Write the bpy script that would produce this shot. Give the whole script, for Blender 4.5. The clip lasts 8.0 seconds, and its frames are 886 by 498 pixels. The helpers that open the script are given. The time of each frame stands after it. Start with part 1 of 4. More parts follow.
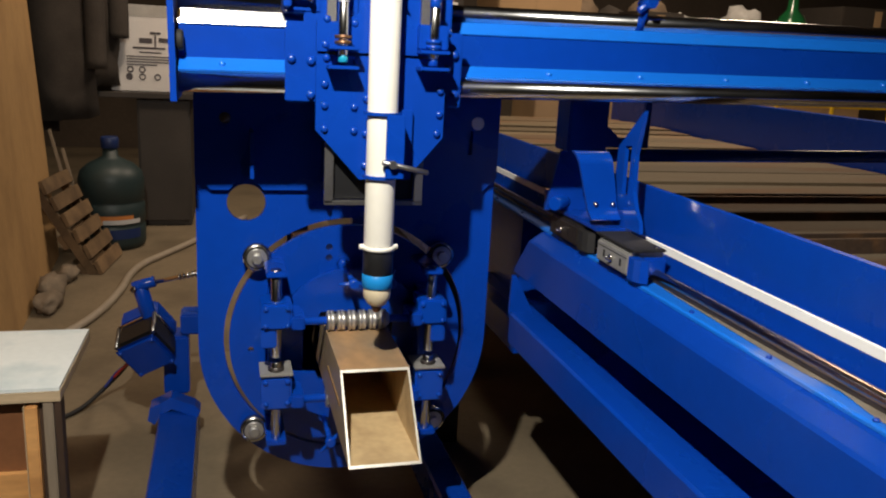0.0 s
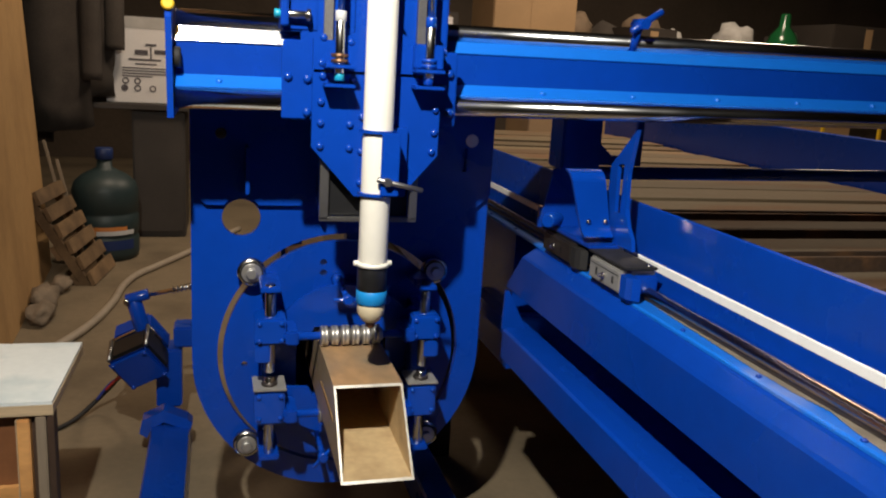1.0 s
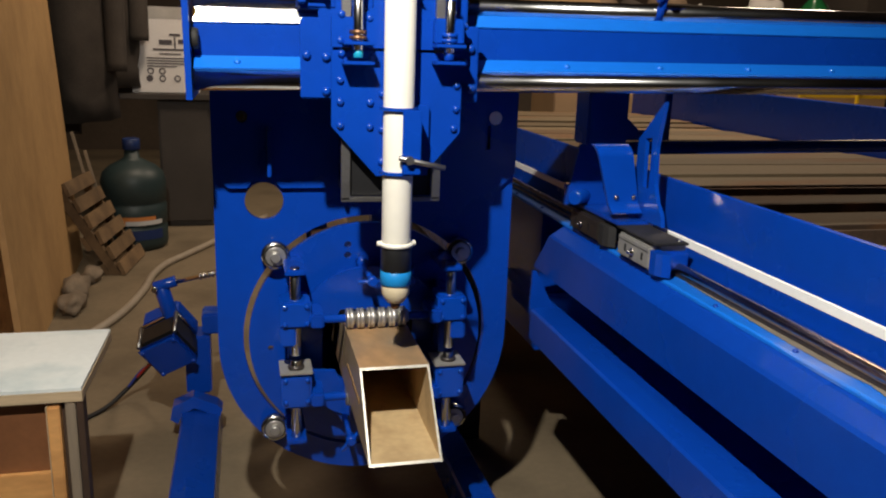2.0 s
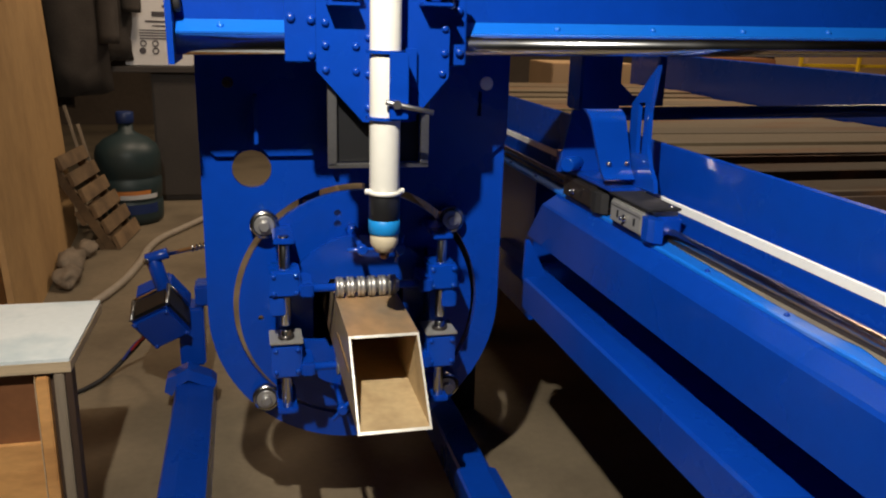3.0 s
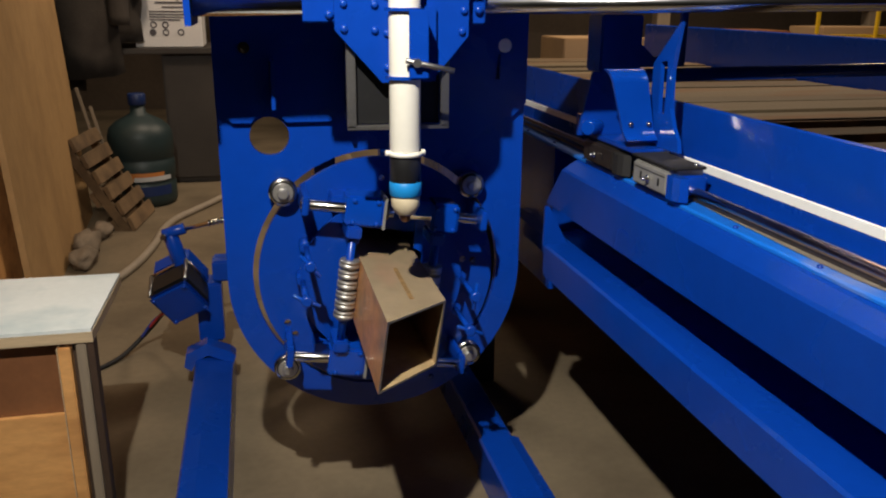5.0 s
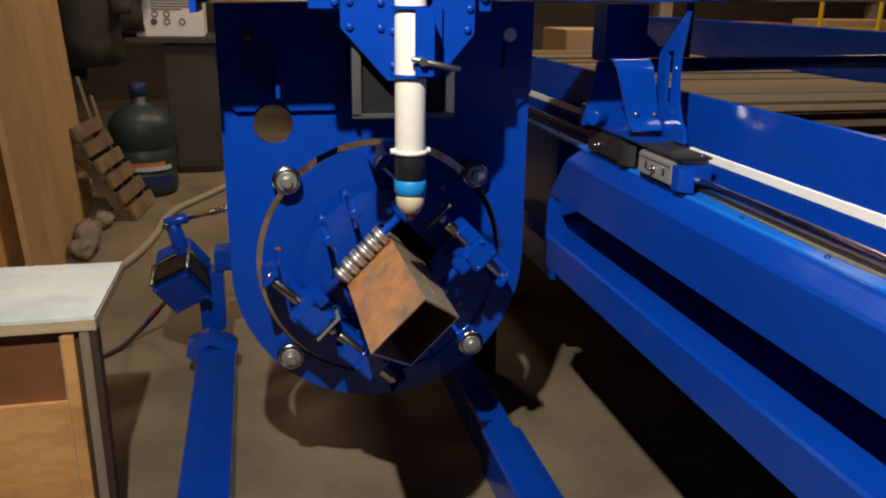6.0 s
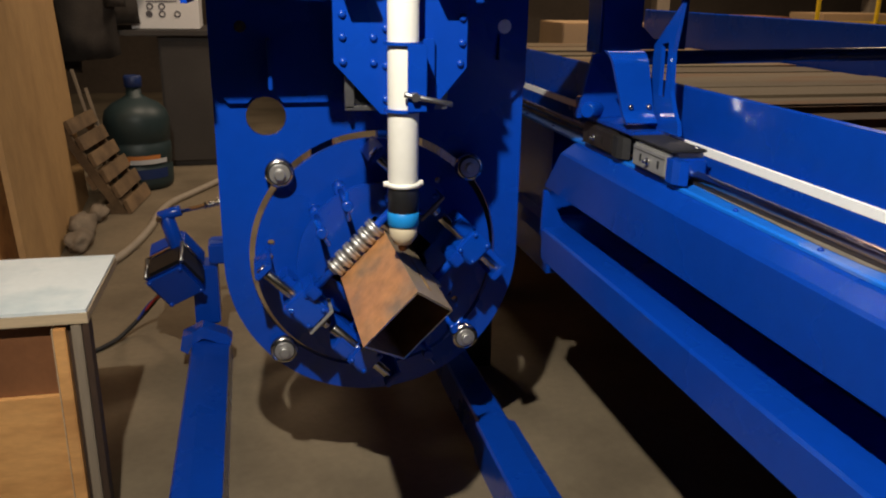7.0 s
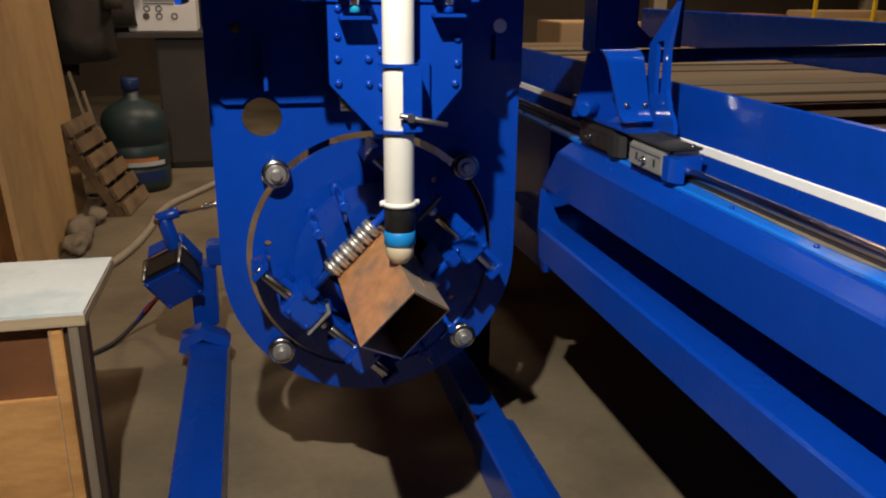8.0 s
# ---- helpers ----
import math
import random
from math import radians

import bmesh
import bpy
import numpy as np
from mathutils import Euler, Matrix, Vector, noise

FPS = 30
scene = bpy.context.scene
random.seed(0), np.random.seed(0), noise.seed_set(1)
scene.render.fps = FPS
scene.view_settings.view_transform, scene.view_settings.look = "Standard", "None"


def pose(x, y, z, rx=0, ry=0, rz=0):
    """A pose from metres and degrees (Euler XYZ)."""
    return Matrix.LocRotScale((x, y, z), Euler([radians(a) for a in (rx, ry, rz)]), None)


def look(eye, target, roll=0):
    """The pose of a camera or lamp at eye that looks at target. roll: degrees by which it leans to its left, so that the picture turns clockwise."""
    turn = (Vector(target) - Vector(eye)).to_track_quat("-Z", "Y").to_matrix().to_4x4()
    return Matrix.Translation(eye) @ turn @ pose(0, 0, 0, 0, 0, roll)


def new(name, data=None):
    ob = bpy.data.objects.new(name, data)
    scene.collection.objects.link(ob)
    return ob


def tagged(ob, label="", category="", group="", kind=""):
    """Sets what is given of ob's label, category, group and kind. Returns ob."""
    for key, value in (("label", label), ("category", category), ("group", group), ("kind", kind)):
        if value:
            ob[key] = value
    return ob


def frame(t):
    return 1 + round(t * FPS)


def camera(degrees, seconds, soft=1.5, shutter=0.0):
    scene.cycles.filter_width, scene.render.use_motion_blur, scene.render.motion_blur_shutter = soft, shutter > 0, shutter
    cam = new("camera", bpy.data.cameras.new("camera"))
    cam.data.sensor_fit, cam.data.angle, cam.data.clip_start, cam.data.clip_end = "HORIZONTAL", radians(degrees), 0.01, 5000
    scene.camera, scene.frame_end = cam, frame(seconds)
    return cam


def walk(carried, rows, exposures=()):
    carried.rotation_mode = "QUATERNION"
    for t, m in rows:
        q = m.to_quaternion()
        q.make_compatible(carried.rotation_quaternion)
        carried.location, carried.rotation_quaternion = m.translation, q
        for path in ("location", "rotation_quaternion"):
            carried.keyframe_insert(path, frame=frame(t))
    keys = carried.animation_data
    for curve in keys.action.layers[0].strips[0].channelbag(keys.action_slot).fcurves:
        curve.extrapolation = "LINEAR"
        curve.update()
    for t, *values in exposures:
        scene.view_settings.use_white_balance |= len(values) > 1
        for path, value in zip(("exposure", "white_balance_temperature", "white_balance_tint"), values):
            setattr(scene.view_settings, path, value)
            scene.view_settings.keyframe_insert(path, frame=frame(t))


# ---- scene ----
cam = camera(57.0, 8.0, soft=2.1)
PATH = [
    (0, (-0.203, -1.341, 0.908), (0.31, 0.533, 0.432), 3.0),
    (0.5, (-0.206, -1.343, 0.909), (0.306, 0.533, 0.441), 3.0),
    (1, (-0.206, -1.347, 0.917), (0.323, 0.529, 0.47), 3.5),
    (1.5, (-0.201, -1.341, 0.908), (0.299, 0.538, 0.441), 2.9),
    (2.8, (-0.184, -1.325, 0.897), (0.248, 0.558, 0.376), 1.2),
    (3, (-0.178, -1.325, 0.889), (0.281, 0.544, 0.346), 1.6),
    (3.5, (-0.169, -1.314, 0.873), (0.288, 0.529, 0.245), 0.8),
    (4, (-0.179, -1.331, 0.881), (0.243, 0.537, 0.305), -0.5),
    (4.5, (-0.186, -1.323, 0.867), (0.244, 0.544, 0.291), 0.2),
    (6, (-0.198, -1.314, 0.851), (0.233, 0.545, 0.252), 0.8),
    (6.5, (-0.195, -1.312, 0.849), (0.237, 0.544, 0.242), 1.1),
    (7, (-0.191, -1.311, 0.848), (0.245, 0.542, 0.235), 0.9),
    (7.5, (-0.188, -1.312, 0.848), (0.246, 0.542, 0.235), 0.6),
    (8, (-0.187, -1.312, 0.847), (0.25, 0.541, 0.235), 0.5),
]
walk(cam, [(t, look(eye, target, roll)) for t, eye, target, roll in PATH])

# ------------------------------------------------------------------ light
FLOOR = -0.04
world = bpy.data.worlds.new("workshop_air")
world.use_nodes = True
world.node_tree.nodes["Background"].inputs[0].default_value = (0.9, 0.75, 0.6, 1)
world.node_tree.nodes["Background"].inputs[1].default_value = 0.040
scene.world = world


def lamp(name, kind, power, size, colour, place, target, spread=180):
    data = bpy.data.lights.new(name, kind)
    data.energy, data.color = power, colour
    if kind == "AREA":
        data.shape, data.size, data.spread = "DISK", size, radians(spread)
    else:
        data.shadow_soft_size = size
    ob = new(name, data)
    ob.matrix_world = look(place, target)
    return ob


work_lamp = lamp("work_lamp", "AREA", 19.5, 0.035, (1.0, 0.945, 0.845), (-0.35, -1.06, 1.64), (0.28, -0.05, 0.34), 140)
# unseen fill light, added to brighten the carton corner
carton_fill = lamp("carton_fill", "AREA", 17, 0.5, (1.0, 0.80, 0.60), (-0.15, 1.75, 2.6), (-0.6, 2.9, 0.9), 150)
# unseen fill light, added to brighten the bench and planks
bench_fill = lamp("bench_fill", "AREA", 62, 0.9, (1.0, 0.80, 0.60), (2.3, 2.6, 3.3), (2.3, 2.7, 0.0), 150)


# ------------------------------------------------------------------ materials
def material(name, colour, rough=0.5, metal=0.0, vary=0.12, scale=6.0, bump=0.05, fine=90.0, coat=0.0, second=None, spread=0.5,
             stretch=(1, 1, 1), random_tone=0.0, rough_vary=0.1):
    """Procedural surface: two scales of tone, a second colour in patches, fine relief."""
    m = bpy.data.materials.new(name)
    m.use_nodes = True
    nt = m.node_tree
    n, l = nt.nodes, nt.links
    b = n["Principled BSDF"]
    co = n.new("ShaderNodeTexCoord")
    mp = n.new("ShaderNodeMapping")
    mp.inputs["Scale"].default_value = stretch
    l.new(co.outputs["Object"], mp.inputs["Vector"])
    big = n.new("ShaderNodeTexNoise")
    big.inputs["Scale"].default_value, big.inputs["Detail"].default_value = scale, 6
    small = n.new("ShaderNodeTexNoise")
    small.inputs["Scale"].default_value, small.inputs["Detail"].default_value = fine, 4
    for t in (big, small):
        l.new(mp.outputs[0], t.inputs["Vector"])
    ramp = n.new("ShaderNodeMapRange")
    ramp.inputs["From Min"].default_value, ramp.inputs["From Max"].default_value = spread - 0.12, spread + 0.12
    l.new(big.outputs["Fac"], ramp.inputs["Value"])
    mix = n.new("ShaderNodeMix")
    mix.data_type = "RGBA"
    mix.inputs["A"].default_value = (*colour, 1)
    other = second if second else tuple(c * (1 - vary) for c in colour)
    mix.inputs["B"].default_value = (*other, 1)
    l.new(ramp.outputs[0], mix.inputs["Factor"])
    hsv = n.new("ShaderNodeHueSaturation")
    tone = n.new("ShaderNodeMapRange")
    tone.inputs["To Min"].default_value, tone.inputs["To Max"].default_value = 1 - vary, 1 + vary
    l.new(small.outputs["Fac"], tone.inputs["Value"])
    if random_tone:
        info = n.new("ShaderNodeObjectInfo")
        rt = n.new("ShaderNodeMapRange")
        rt.inputs["To Min"].default_value, rt.inputs["To Max"].default_value = 1 - random_tone, 1 + random_tone
        l.new(info.outputs["Random"], rt.inputs["Value"])
        mul = n.new("ShaderNodeMath")
        mul.operation = "MULTIPLY"
        l.new(rt.outputs[0], mul.inputs[0])
        l.new(tone.outputs[0], mul.inputs[1])
        l.new(mul.outputs[0], hsv.inputs["Value"])
    else:
        l.new(tone.outputs[0], hsv.inputs["Value"])
    l.new(mix.outputs["Result"], hsv.inputs["Color"])
    l.new(hsv.outputs[0], b.inputs["Base Color"])
    rr = n.new("ShaderNodeMapRange")
    rr.inputs["To Min"].default_value, rr.inputs["To Max"].default_value = max(rough - rough_vary, 0.03), min(rough + rough_vary, 1)
    l.new(big.outputs["Fac"], rr.inputs["Value"])
    l.new(rr.outputs[0], b.inputs["Roughness"])
    b.inputs["Metallic"].default_value = metal
    b.inputs["Coat Weight"].default_value = coat
    b.inputs["Coat Roughness"].default_value = 0.12
    if bump:
        bp = n.new("ShaderNodeBump")
        bp.inputs["Strength"].default_value, bp.inputs["Distance"].default_value = bump, 0.01
        l.new(small.outputs["Fac"], bp.inputs["Height"])
        l.new(bp.outputs[0], b.inputs["Normal"])
    return m


BLUE = material("blue_enamel", (0.002, 0.048, 0.38), 0.27, vary=0.10, scale=4, bump=0.045, fine=38, coat=0.20, rough_vary=0.14)
BLUE.node_tree.nodes["Principled BSDF"].inputs["Specular IOR Level"].default_value = 0.36
BLUE_GLOSS = material("glossy_blue_enamel", (0.002, 0.055, 0.42), 0.14, vary=0.08, scale=6, bump=0.04, fine=30, coat=0.6)
# lighter copy of the blue carries light on upward faces; grey patches are wear
BLUE_LIT_WORN = material("lit_worn_blue_enamel", (0.006, 0.15, 0.68), 0.36, vary=0.12, scale=5, bump=0.03, fine=60, coat=0.3,
                     second=(0.40, 0.39, 0.37), spread=0.70, stretch=(0.6, 0.8, 3))
STEEL = material("polished_steel", (0.62, 0.60, 0.57), 0.2, 1.0, vary=0.06, scale=12, bump=0.01, fine=150)
SHAFT = material("ground_shaft", (0.78, 0.78, 0.78), 0.17, 1.0, vary=0.04, scale=8, bump=0.0)
GREY_STEEL = material("grey_steel", (0.34, 0.33, 0.32), 0.42, 1.0, vary=0.15, scale=20, bump=0.03, fine=200)
DARK_STEEL = material("oiled_dark_steel", (0.11, 0.095, 0.09), 0.38, 0.8, vary=0.2, scale=15, bump=0.04, fine=150)
ZINC = material("white_flat_bar", (0.90, 0.89, 0.85), 0.45, 0.0, vary=0.05, scale=10, bump=0.02)
RUST_TUBE = material("rusted_tube_steel", (0.48, 0.22, 0.082), 0.5, 0.1, vary=0.5, scale=13, bump=0.10, fine=60,
                     second=(0.16, 0.135, 0.10), spread=0.53, stretch=(1, 0.6, 1), coat=0.15)
TAN_STEEL = material("tan_mill_scale", (0.40, 0.235, 0.11), 0.5, 0.1, vary=0.3, scale=14, bump=0.08, fine=60,
                     second=(0.23, 0.165, 0.10), spread=0.52, stretch=(1, 0.5, 1), coat=0.1)
GREY_TAN = material("grey_tan_mill_scale", (0.31, 0.235, 0.145), 0.5, 0.1, vary=0.25, scale=11, bump=0.10, fine=45,
                    second=(0.36, 0.20, 0.13), spread=0.60, stretch=(1, 0.6, 1), coat=0.1)
TUBE_INSIDE = material("tube_inside_steel", (0.50, 0.36, 0.19), 0.6, 0.05, vary=0.2, scale=14, bump=0.06, second=(0.36, 0.24, 0.12), spread=0.6)
TUBE_EDGE = material("cut_tube_edge", (0.72, 0.68, 0.60), 0.35, 0.8, vary=0.1, scale=40)
SEAM = material("weld_seam_rust", (0.30, 0.18, 0.07), 0.7, 0.1, vary=0.3, scale=60, bump=0.2)
ROLLER = material("turned_bearing_steel", (0.55, 0.53, 0.50), 0.42, 0.85, vary=0.08, scale=30, bump=0.02, fine=150)
PVC = material("white_pvc", (0.80, 0.77, 0.68), 0.35, vary=0.04, scale=8, bump=0.01)
CREAM = material("cream_ceramic", (0.66, 0.56, 0.38), 0.45, vary=0.10, scale=30, bump=0.02)
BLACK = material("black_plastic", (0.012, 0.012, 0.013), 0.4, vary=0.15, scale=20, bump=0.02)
RUBBER = material("black_rubber", (0.015, 0.014, 0.014), 0.7, vary=0.2, scale=30, bump=0.05)
CYAN = material("light_blue_ring", (0.01, 0.24, 0.62), 0.4, vary=0.06, scale=30, bump=0.01)
TEAL = material("teal_sensor_tip", (0.01, 0.32, 0.48), 0.4, vary=0.05, scale=30, bump=0.01)
COPPER = material("burnt_copper", (0.25, 0.13, 0.07), 0.4, 0.8, vary=0.2, scale=60)
YELLOW = material("yellow_cap", (0.75, 0.48, 0.02), 0.45, vary=0.06, scale=20)
CONCRETE = material("workshop_concrete", (0.200, 0.153, 0.095), 0.85, vary=0.16, scale=3.2, bump=0.08, fine=60,
                    second=(0.130, 0.098, 0.060), spread=0.56)
PLY = material("plywood_panel", (0.50, 0.305, 0.13), 0.65, vary=0.16, scale=5, bump=0.06, fine=45, second=(0.40, 0.24, 0.10), spread=0.56, stretch=(1, 1, 0.6))
PLY_EDGE = material("plywood_edge", (0.56, 0.42, 0.26), 0.7, vary=0.2, scale=10, bump=0.1, stretch=(0.5, 0.5, 12))
WOOD_RED = material("reddish_plywood", (0.26, 0.105, 0.04), 0.6, vary=0.15, scale=7, bump=0.05, second=(0.18, 0.07, 0.026), spread=0.52)
ORANGE_PLY = material("orange_plywood", (0.70, 0.36, 0.125), 0.6, vary=0.18, scale=9, bump=0.05, second=(0.42, 0.19, 0.06), spread=0.60, stretch=(0.5, 1, 1.6))
# wood darkened to carry the shade on the stand's side
WOOD_SHADE = material("shaded_plywood", (0.055, 0.030, 0.018), 0.7, vary=0.25, scale=7, bump=0.06, second=(0.035, 0.02, 0.012), spread=0.52, stretch=(1, 1, 0.4))
WOOD_GREY = material("weathered_batten", (0.30, 0.235, 0.165), 0.75, vary=0.2, scale=6, bump=0.1, stretch=(3, 3, 0.4))
PALLET = material("pallet_wood", (0.20, 0.125, 0.062), 0.8, vary=0.3, scale=9, bump=0.15, random_tone=0.25, second=(0.11, 0.068, 0.035))
BOARD = material("pale_laminate", (0.86, 0.88, 0.85), 0.5, vary=0.06, scale=6, bump=0.03, second=(0.50, 0.60, 0.62), spread=0.60)
PLANK = material("grey_brown_timber", (0.150, 0.110, 0.062), 0.8, vary=0.3, scale=3.2, bump=0.12, random_tone=0.30, stretch=(0.7, 2.2, 5), second=(0.165, 0.075, 0.028), spread=0.60)
BLOCK = material("machined_block", (0.33, 0.32, 0.30), 0.45, 0.35, vary=0.1, scale=20, bump=0.03, fine=150)
RAIL = material("oiled_guide_rail", (0.46, 0.35, 0.29), 0.24, 1.0, vary=0.1, scale=10, bump=0.0)
BARE = material("bare_scraped_metal", (0.42, 0.36, 0.29), 0.42, 0.5, vary=0.2, scale=25, bump=0.05)
RUST_BAR = material("rusted_slat", (0.10, 0.062, 0.04), 0.75, 0.3, vary=0.3, scale=9, bump=0.15, random_tone=0.3, second=(0.30, 0.14, 0.05), spread=0.62)
JUG = material("blue_green_bottle", (0.022, 0.040, 0.042), 0.48, vary=0.15, scale=5, bump=0.02)
JUG_CAP = material("navy_cap", (0.012, 0.03, 0.12), 0.45, vary=0.1)
CARTON_WHITE = material("white_carton", (0.84, 0.81, 0.79), 0.75, vary=0.05, scale=4, bump=0.03)
CARTON = material("brown_carton", (0.45, 0.29, 0.15), 0.8, vary=0.08, scale=5, bump=0.04)
INK = material("grey_ink", (0.10, 0.09, 0.10), 0.8, vary=0.1)
CLOTH = material("dark_cloth", (0.055, 0.044, 0.036), 0.95, vary=0.3, scale=6, bump=0.2, fine=150)
CABINET = material("dark_locker_paint", (0.055, 0.045, 0.038), 0.6, vary=0.2, scale=4, bump=0.04)
WALL = material("soot_brown_wall", (0.10, 0.075, 0.055), 0.9, vary=0.2, scale=2, bump=0.1, fine=30)
CABLE = material("grey_conduit", (0.36, 0.30, 0.23), 0.55, vary=0.12, scale=20)
WIRE_RED = material("red_wire", (0.4, 0.02, 0.02), 0.4, vary=0.05)
WIRE_BLUE = material("blue_wire", (0.02, 0.04, 0.25), 0.4, vary=0.05)
GREEN = material("green_bottle", (0.015, 0.13, 0.04), 0.15, vary=0.1, coat=0.4)
DUSTY = material("dusty_cloth", (0.22, 0.17, 0.12), 0.95, vary=0.25, scale=14, bump=0.2, fine=90)
SACKING = material("brown_sacking", (0.20, 0.14, 0.09), 0.9, vary=0.25, scale=12, bump=0.2, fine=80)
WHITE_BAG = material("white_sack", (0.52, 0.50, 0.47), 0.7, vary=0.15, scale=8, bump=0.25, fine=20)
LABEL_ORANGE = material("orange_print", (0.55, 0.20, 0.05), 0.5, vary=0.05)
LABEL_WHITE = material("white_print", (0.55, 0.55, 0.55), 0.5, vary=0.05)


# ------------------------------------------------------------------ mesh helpers
def box(bm, x0, x1, y0, y1, z0, z1, bevel=0.0015, m=None):
    vs = [bm.verts.new(p) for p in ((x0, y0, z0), (x1, y0, z0), (x1, y1, z0), (x0, y1, z0), (x0, y0, z1), (x1, y0, z1), (x1, y1, z1), (x0, y1, z1))]
    fs = [bm.faces.new([vs[i] for i in q]) for q in ((3, 2, 1, 0), (4, 5, 6, 7), (0, 1, 5, 4), (1, 2, 6, 5), (2, 3, 7, 6), (3, 0, 4, 7))]
    out = vs
    if bevel:
        es = list({e for f in fs for e in f.edges})
        r = bmesh.ops.bevel(bm, geom=es, offset=bevel, segments=2, affect="EDGES", clamp_overlap=True)
        out = list({v for f in r["faces"] for v in f.verts})
        seen, todo = set(out), list(out)
        while todo:
            v = todo.pop()
            for e in v.link_edges:
                w = e.other_vert(v)
                if w not in seen:
                    seen.add(w)
                    todo.append(w)
        out = list(seen)
    if m is not None:
        bmesh.ops.transform(bm, matrix=m, verts=out)
    return out


def rod(bm, a, b, r, r2=None, seg=20, rim=0.0):
    """A capped round bar from a to b."""
    a, b = Vector(a), Vector(b)
    r2 = r if r2 is None else r2
    q = (b - a).to_track_quat("Z", "Y").to_matrix()
    length = (b - a).length
    rings = [(0, r), (length, r2)] if not rim else [(0, r - rim), (rim, r), (length - rim, r2), (length, r2 - rim)]
    loops = []
    for h, rad in rings:
        loops.append([bm.verts.new(a + q @ Vector((rad * math.cos(2 * math.pi * i / seg), rad * math.sin(2 * math.pi * i / seg), h))) for i in range(seg)])
    for lo, hi in zip(loops, loops[1:]):
        for i in range(seg):
            f = bm.faces.new((lo[i], lo[(i + 1) % seg], hi[(i + 1) % seg], hi[i]))
            f.smooth = True
    bm.faces.new(loops[0][::-1])
    bm.faces.new(loops[-1])
    return [v for lp in loops for v in lp]


def turned(bm, profile, axis_from, axis_dir, seg=32):
    """A lathe body: profile of (height, radius) along an axis."""
    q = Vector(axis_dir).normalized().to_track_quat("Z", "Y").to_matrix()
    a = Vector(axis_from)
    loops = [[bm.verts.new(a + q @ Vector((r * math.cos(2 * math.pi * i / seg), r * math.sin(2 * math.pi * i / seg), h))) for i in range(seg)] for h, r in profile]
    for lo, hi in zip(loops, loops[1:]):
        for i in range(seg):
            f = bm.faces.new((lo[i], lo[(i + 1) % seg], hi[(i + 1) % seg], hi[i]))
            f.smooth = True
    bm.faces.new(loops[0][::-1])
    bm.faces.new(loops[-1])


def plate_xz(bm, outline, y0, y1, holes=(), bevel=0.0):
    """A flat plate in the x-z plane with holes, from y0 (front) to y1."""
    edges = []
    for loop in (outline, *holes):
        vs = [bm.verts.new((x, y0, z)) for x, z in loop]
        edges += [bm.edges.new((vs[i], vs[(i + 1) % len(vs)])) for i in range(len(vs))]
    made = bmesh.ops.triangle_fill(bm, use_beauty=True, use_dissolve=False, edges=edges)["geom"]
    faces = [g for g in made if isinstance(g, bmesh.types.BMFace)]
    for f in faces:
        f.normal_update()
    if faces[0].normal.y > 0:
        bmesh.ops.reverse_faces(bm, faces=faces)
    ext = bmesh.ops.extrude_face_region(bm, geom=faces, use_keep_orig=True)["geom"]
    back = [g for g in ext if isinstance(g, bmesh.types.BMVert)]
    bmesh.ops.translate(bm, vec=(0, y1 - y0, 0), verts=back)
    bmesh.ops.recalc_face_normals(bm, faces=bm.faces[:])


def circle(cx, cz, r, n=48, a0=0.0, a1=360.0):
    k = n if a1 - a0 >= 360 else n - 1
    return [(cx + r * math.cos(radians(a0 + (a1 - a0) * i / k)), cz + r * math.sin(radians(a0 + (a1 - a0) * i / k))) for i in range(n)]


def extrude_profile(bm, pts, p0, p1, axis):
    """A closed profile swept straight along an axis. pts: (y, z) for x, (x, z) for y, (x, y) for z."""
    def at(u, w, s):
        return {"x": (s, u, w), "y": (u, s, w), "z": (u, w, s)}[axis]
    a = [bm.verts.new(at(u, w, p0)) for u, w in pts]
    b = [bm.verts.new(at(u, w, p1)) for u, w in pts]
    n = len(pts)
    for i in range(n):
        bm.faces.new((a[i], a[(i + 1) % n], b[(i + 1) % n], b[i]))
    bm.faces.new(a[::-1])
    bm.faces.new(b)
    bmesh.ops.recalc_face_normals(bm, faces=bm.faces[:])


def mesh_of(name, bm, mat):
    me = bpy.data.meshes.new(name)
    bm.to_mesh(me)
    bm.free()
    for m in mat if isinstance(mat, (list, tuple)) else (mat,):
        me.materials.append(m)
    return me


def part(name, bm, mat, parent, label=""):
    ob = new(name, mesh_of(name, bm, mat))
    ob.parent = parent
    return tagged(ob, label)


def again(ob, m, parent):
    """Another piece on the same mesh."""
    o = new(ob.name.split(".")[0], ob.data)
    o.parent = parent
    o.matrix_basis = m
    return o


def thing(name, label, category, place=(0, 0, 0), group="", kind=""):
    ob = new(name)
    ob.location = place
    ob.empty_display_size = 0.05
    return tagged(ob, label, category, group, kind)


def solo(name, bm, mat, label, category, kind="", group=""):
    return tagged(new(name, mesh_of(name, bm, mat)), label, category, group, kind)


def B():
    return bmesh.new()


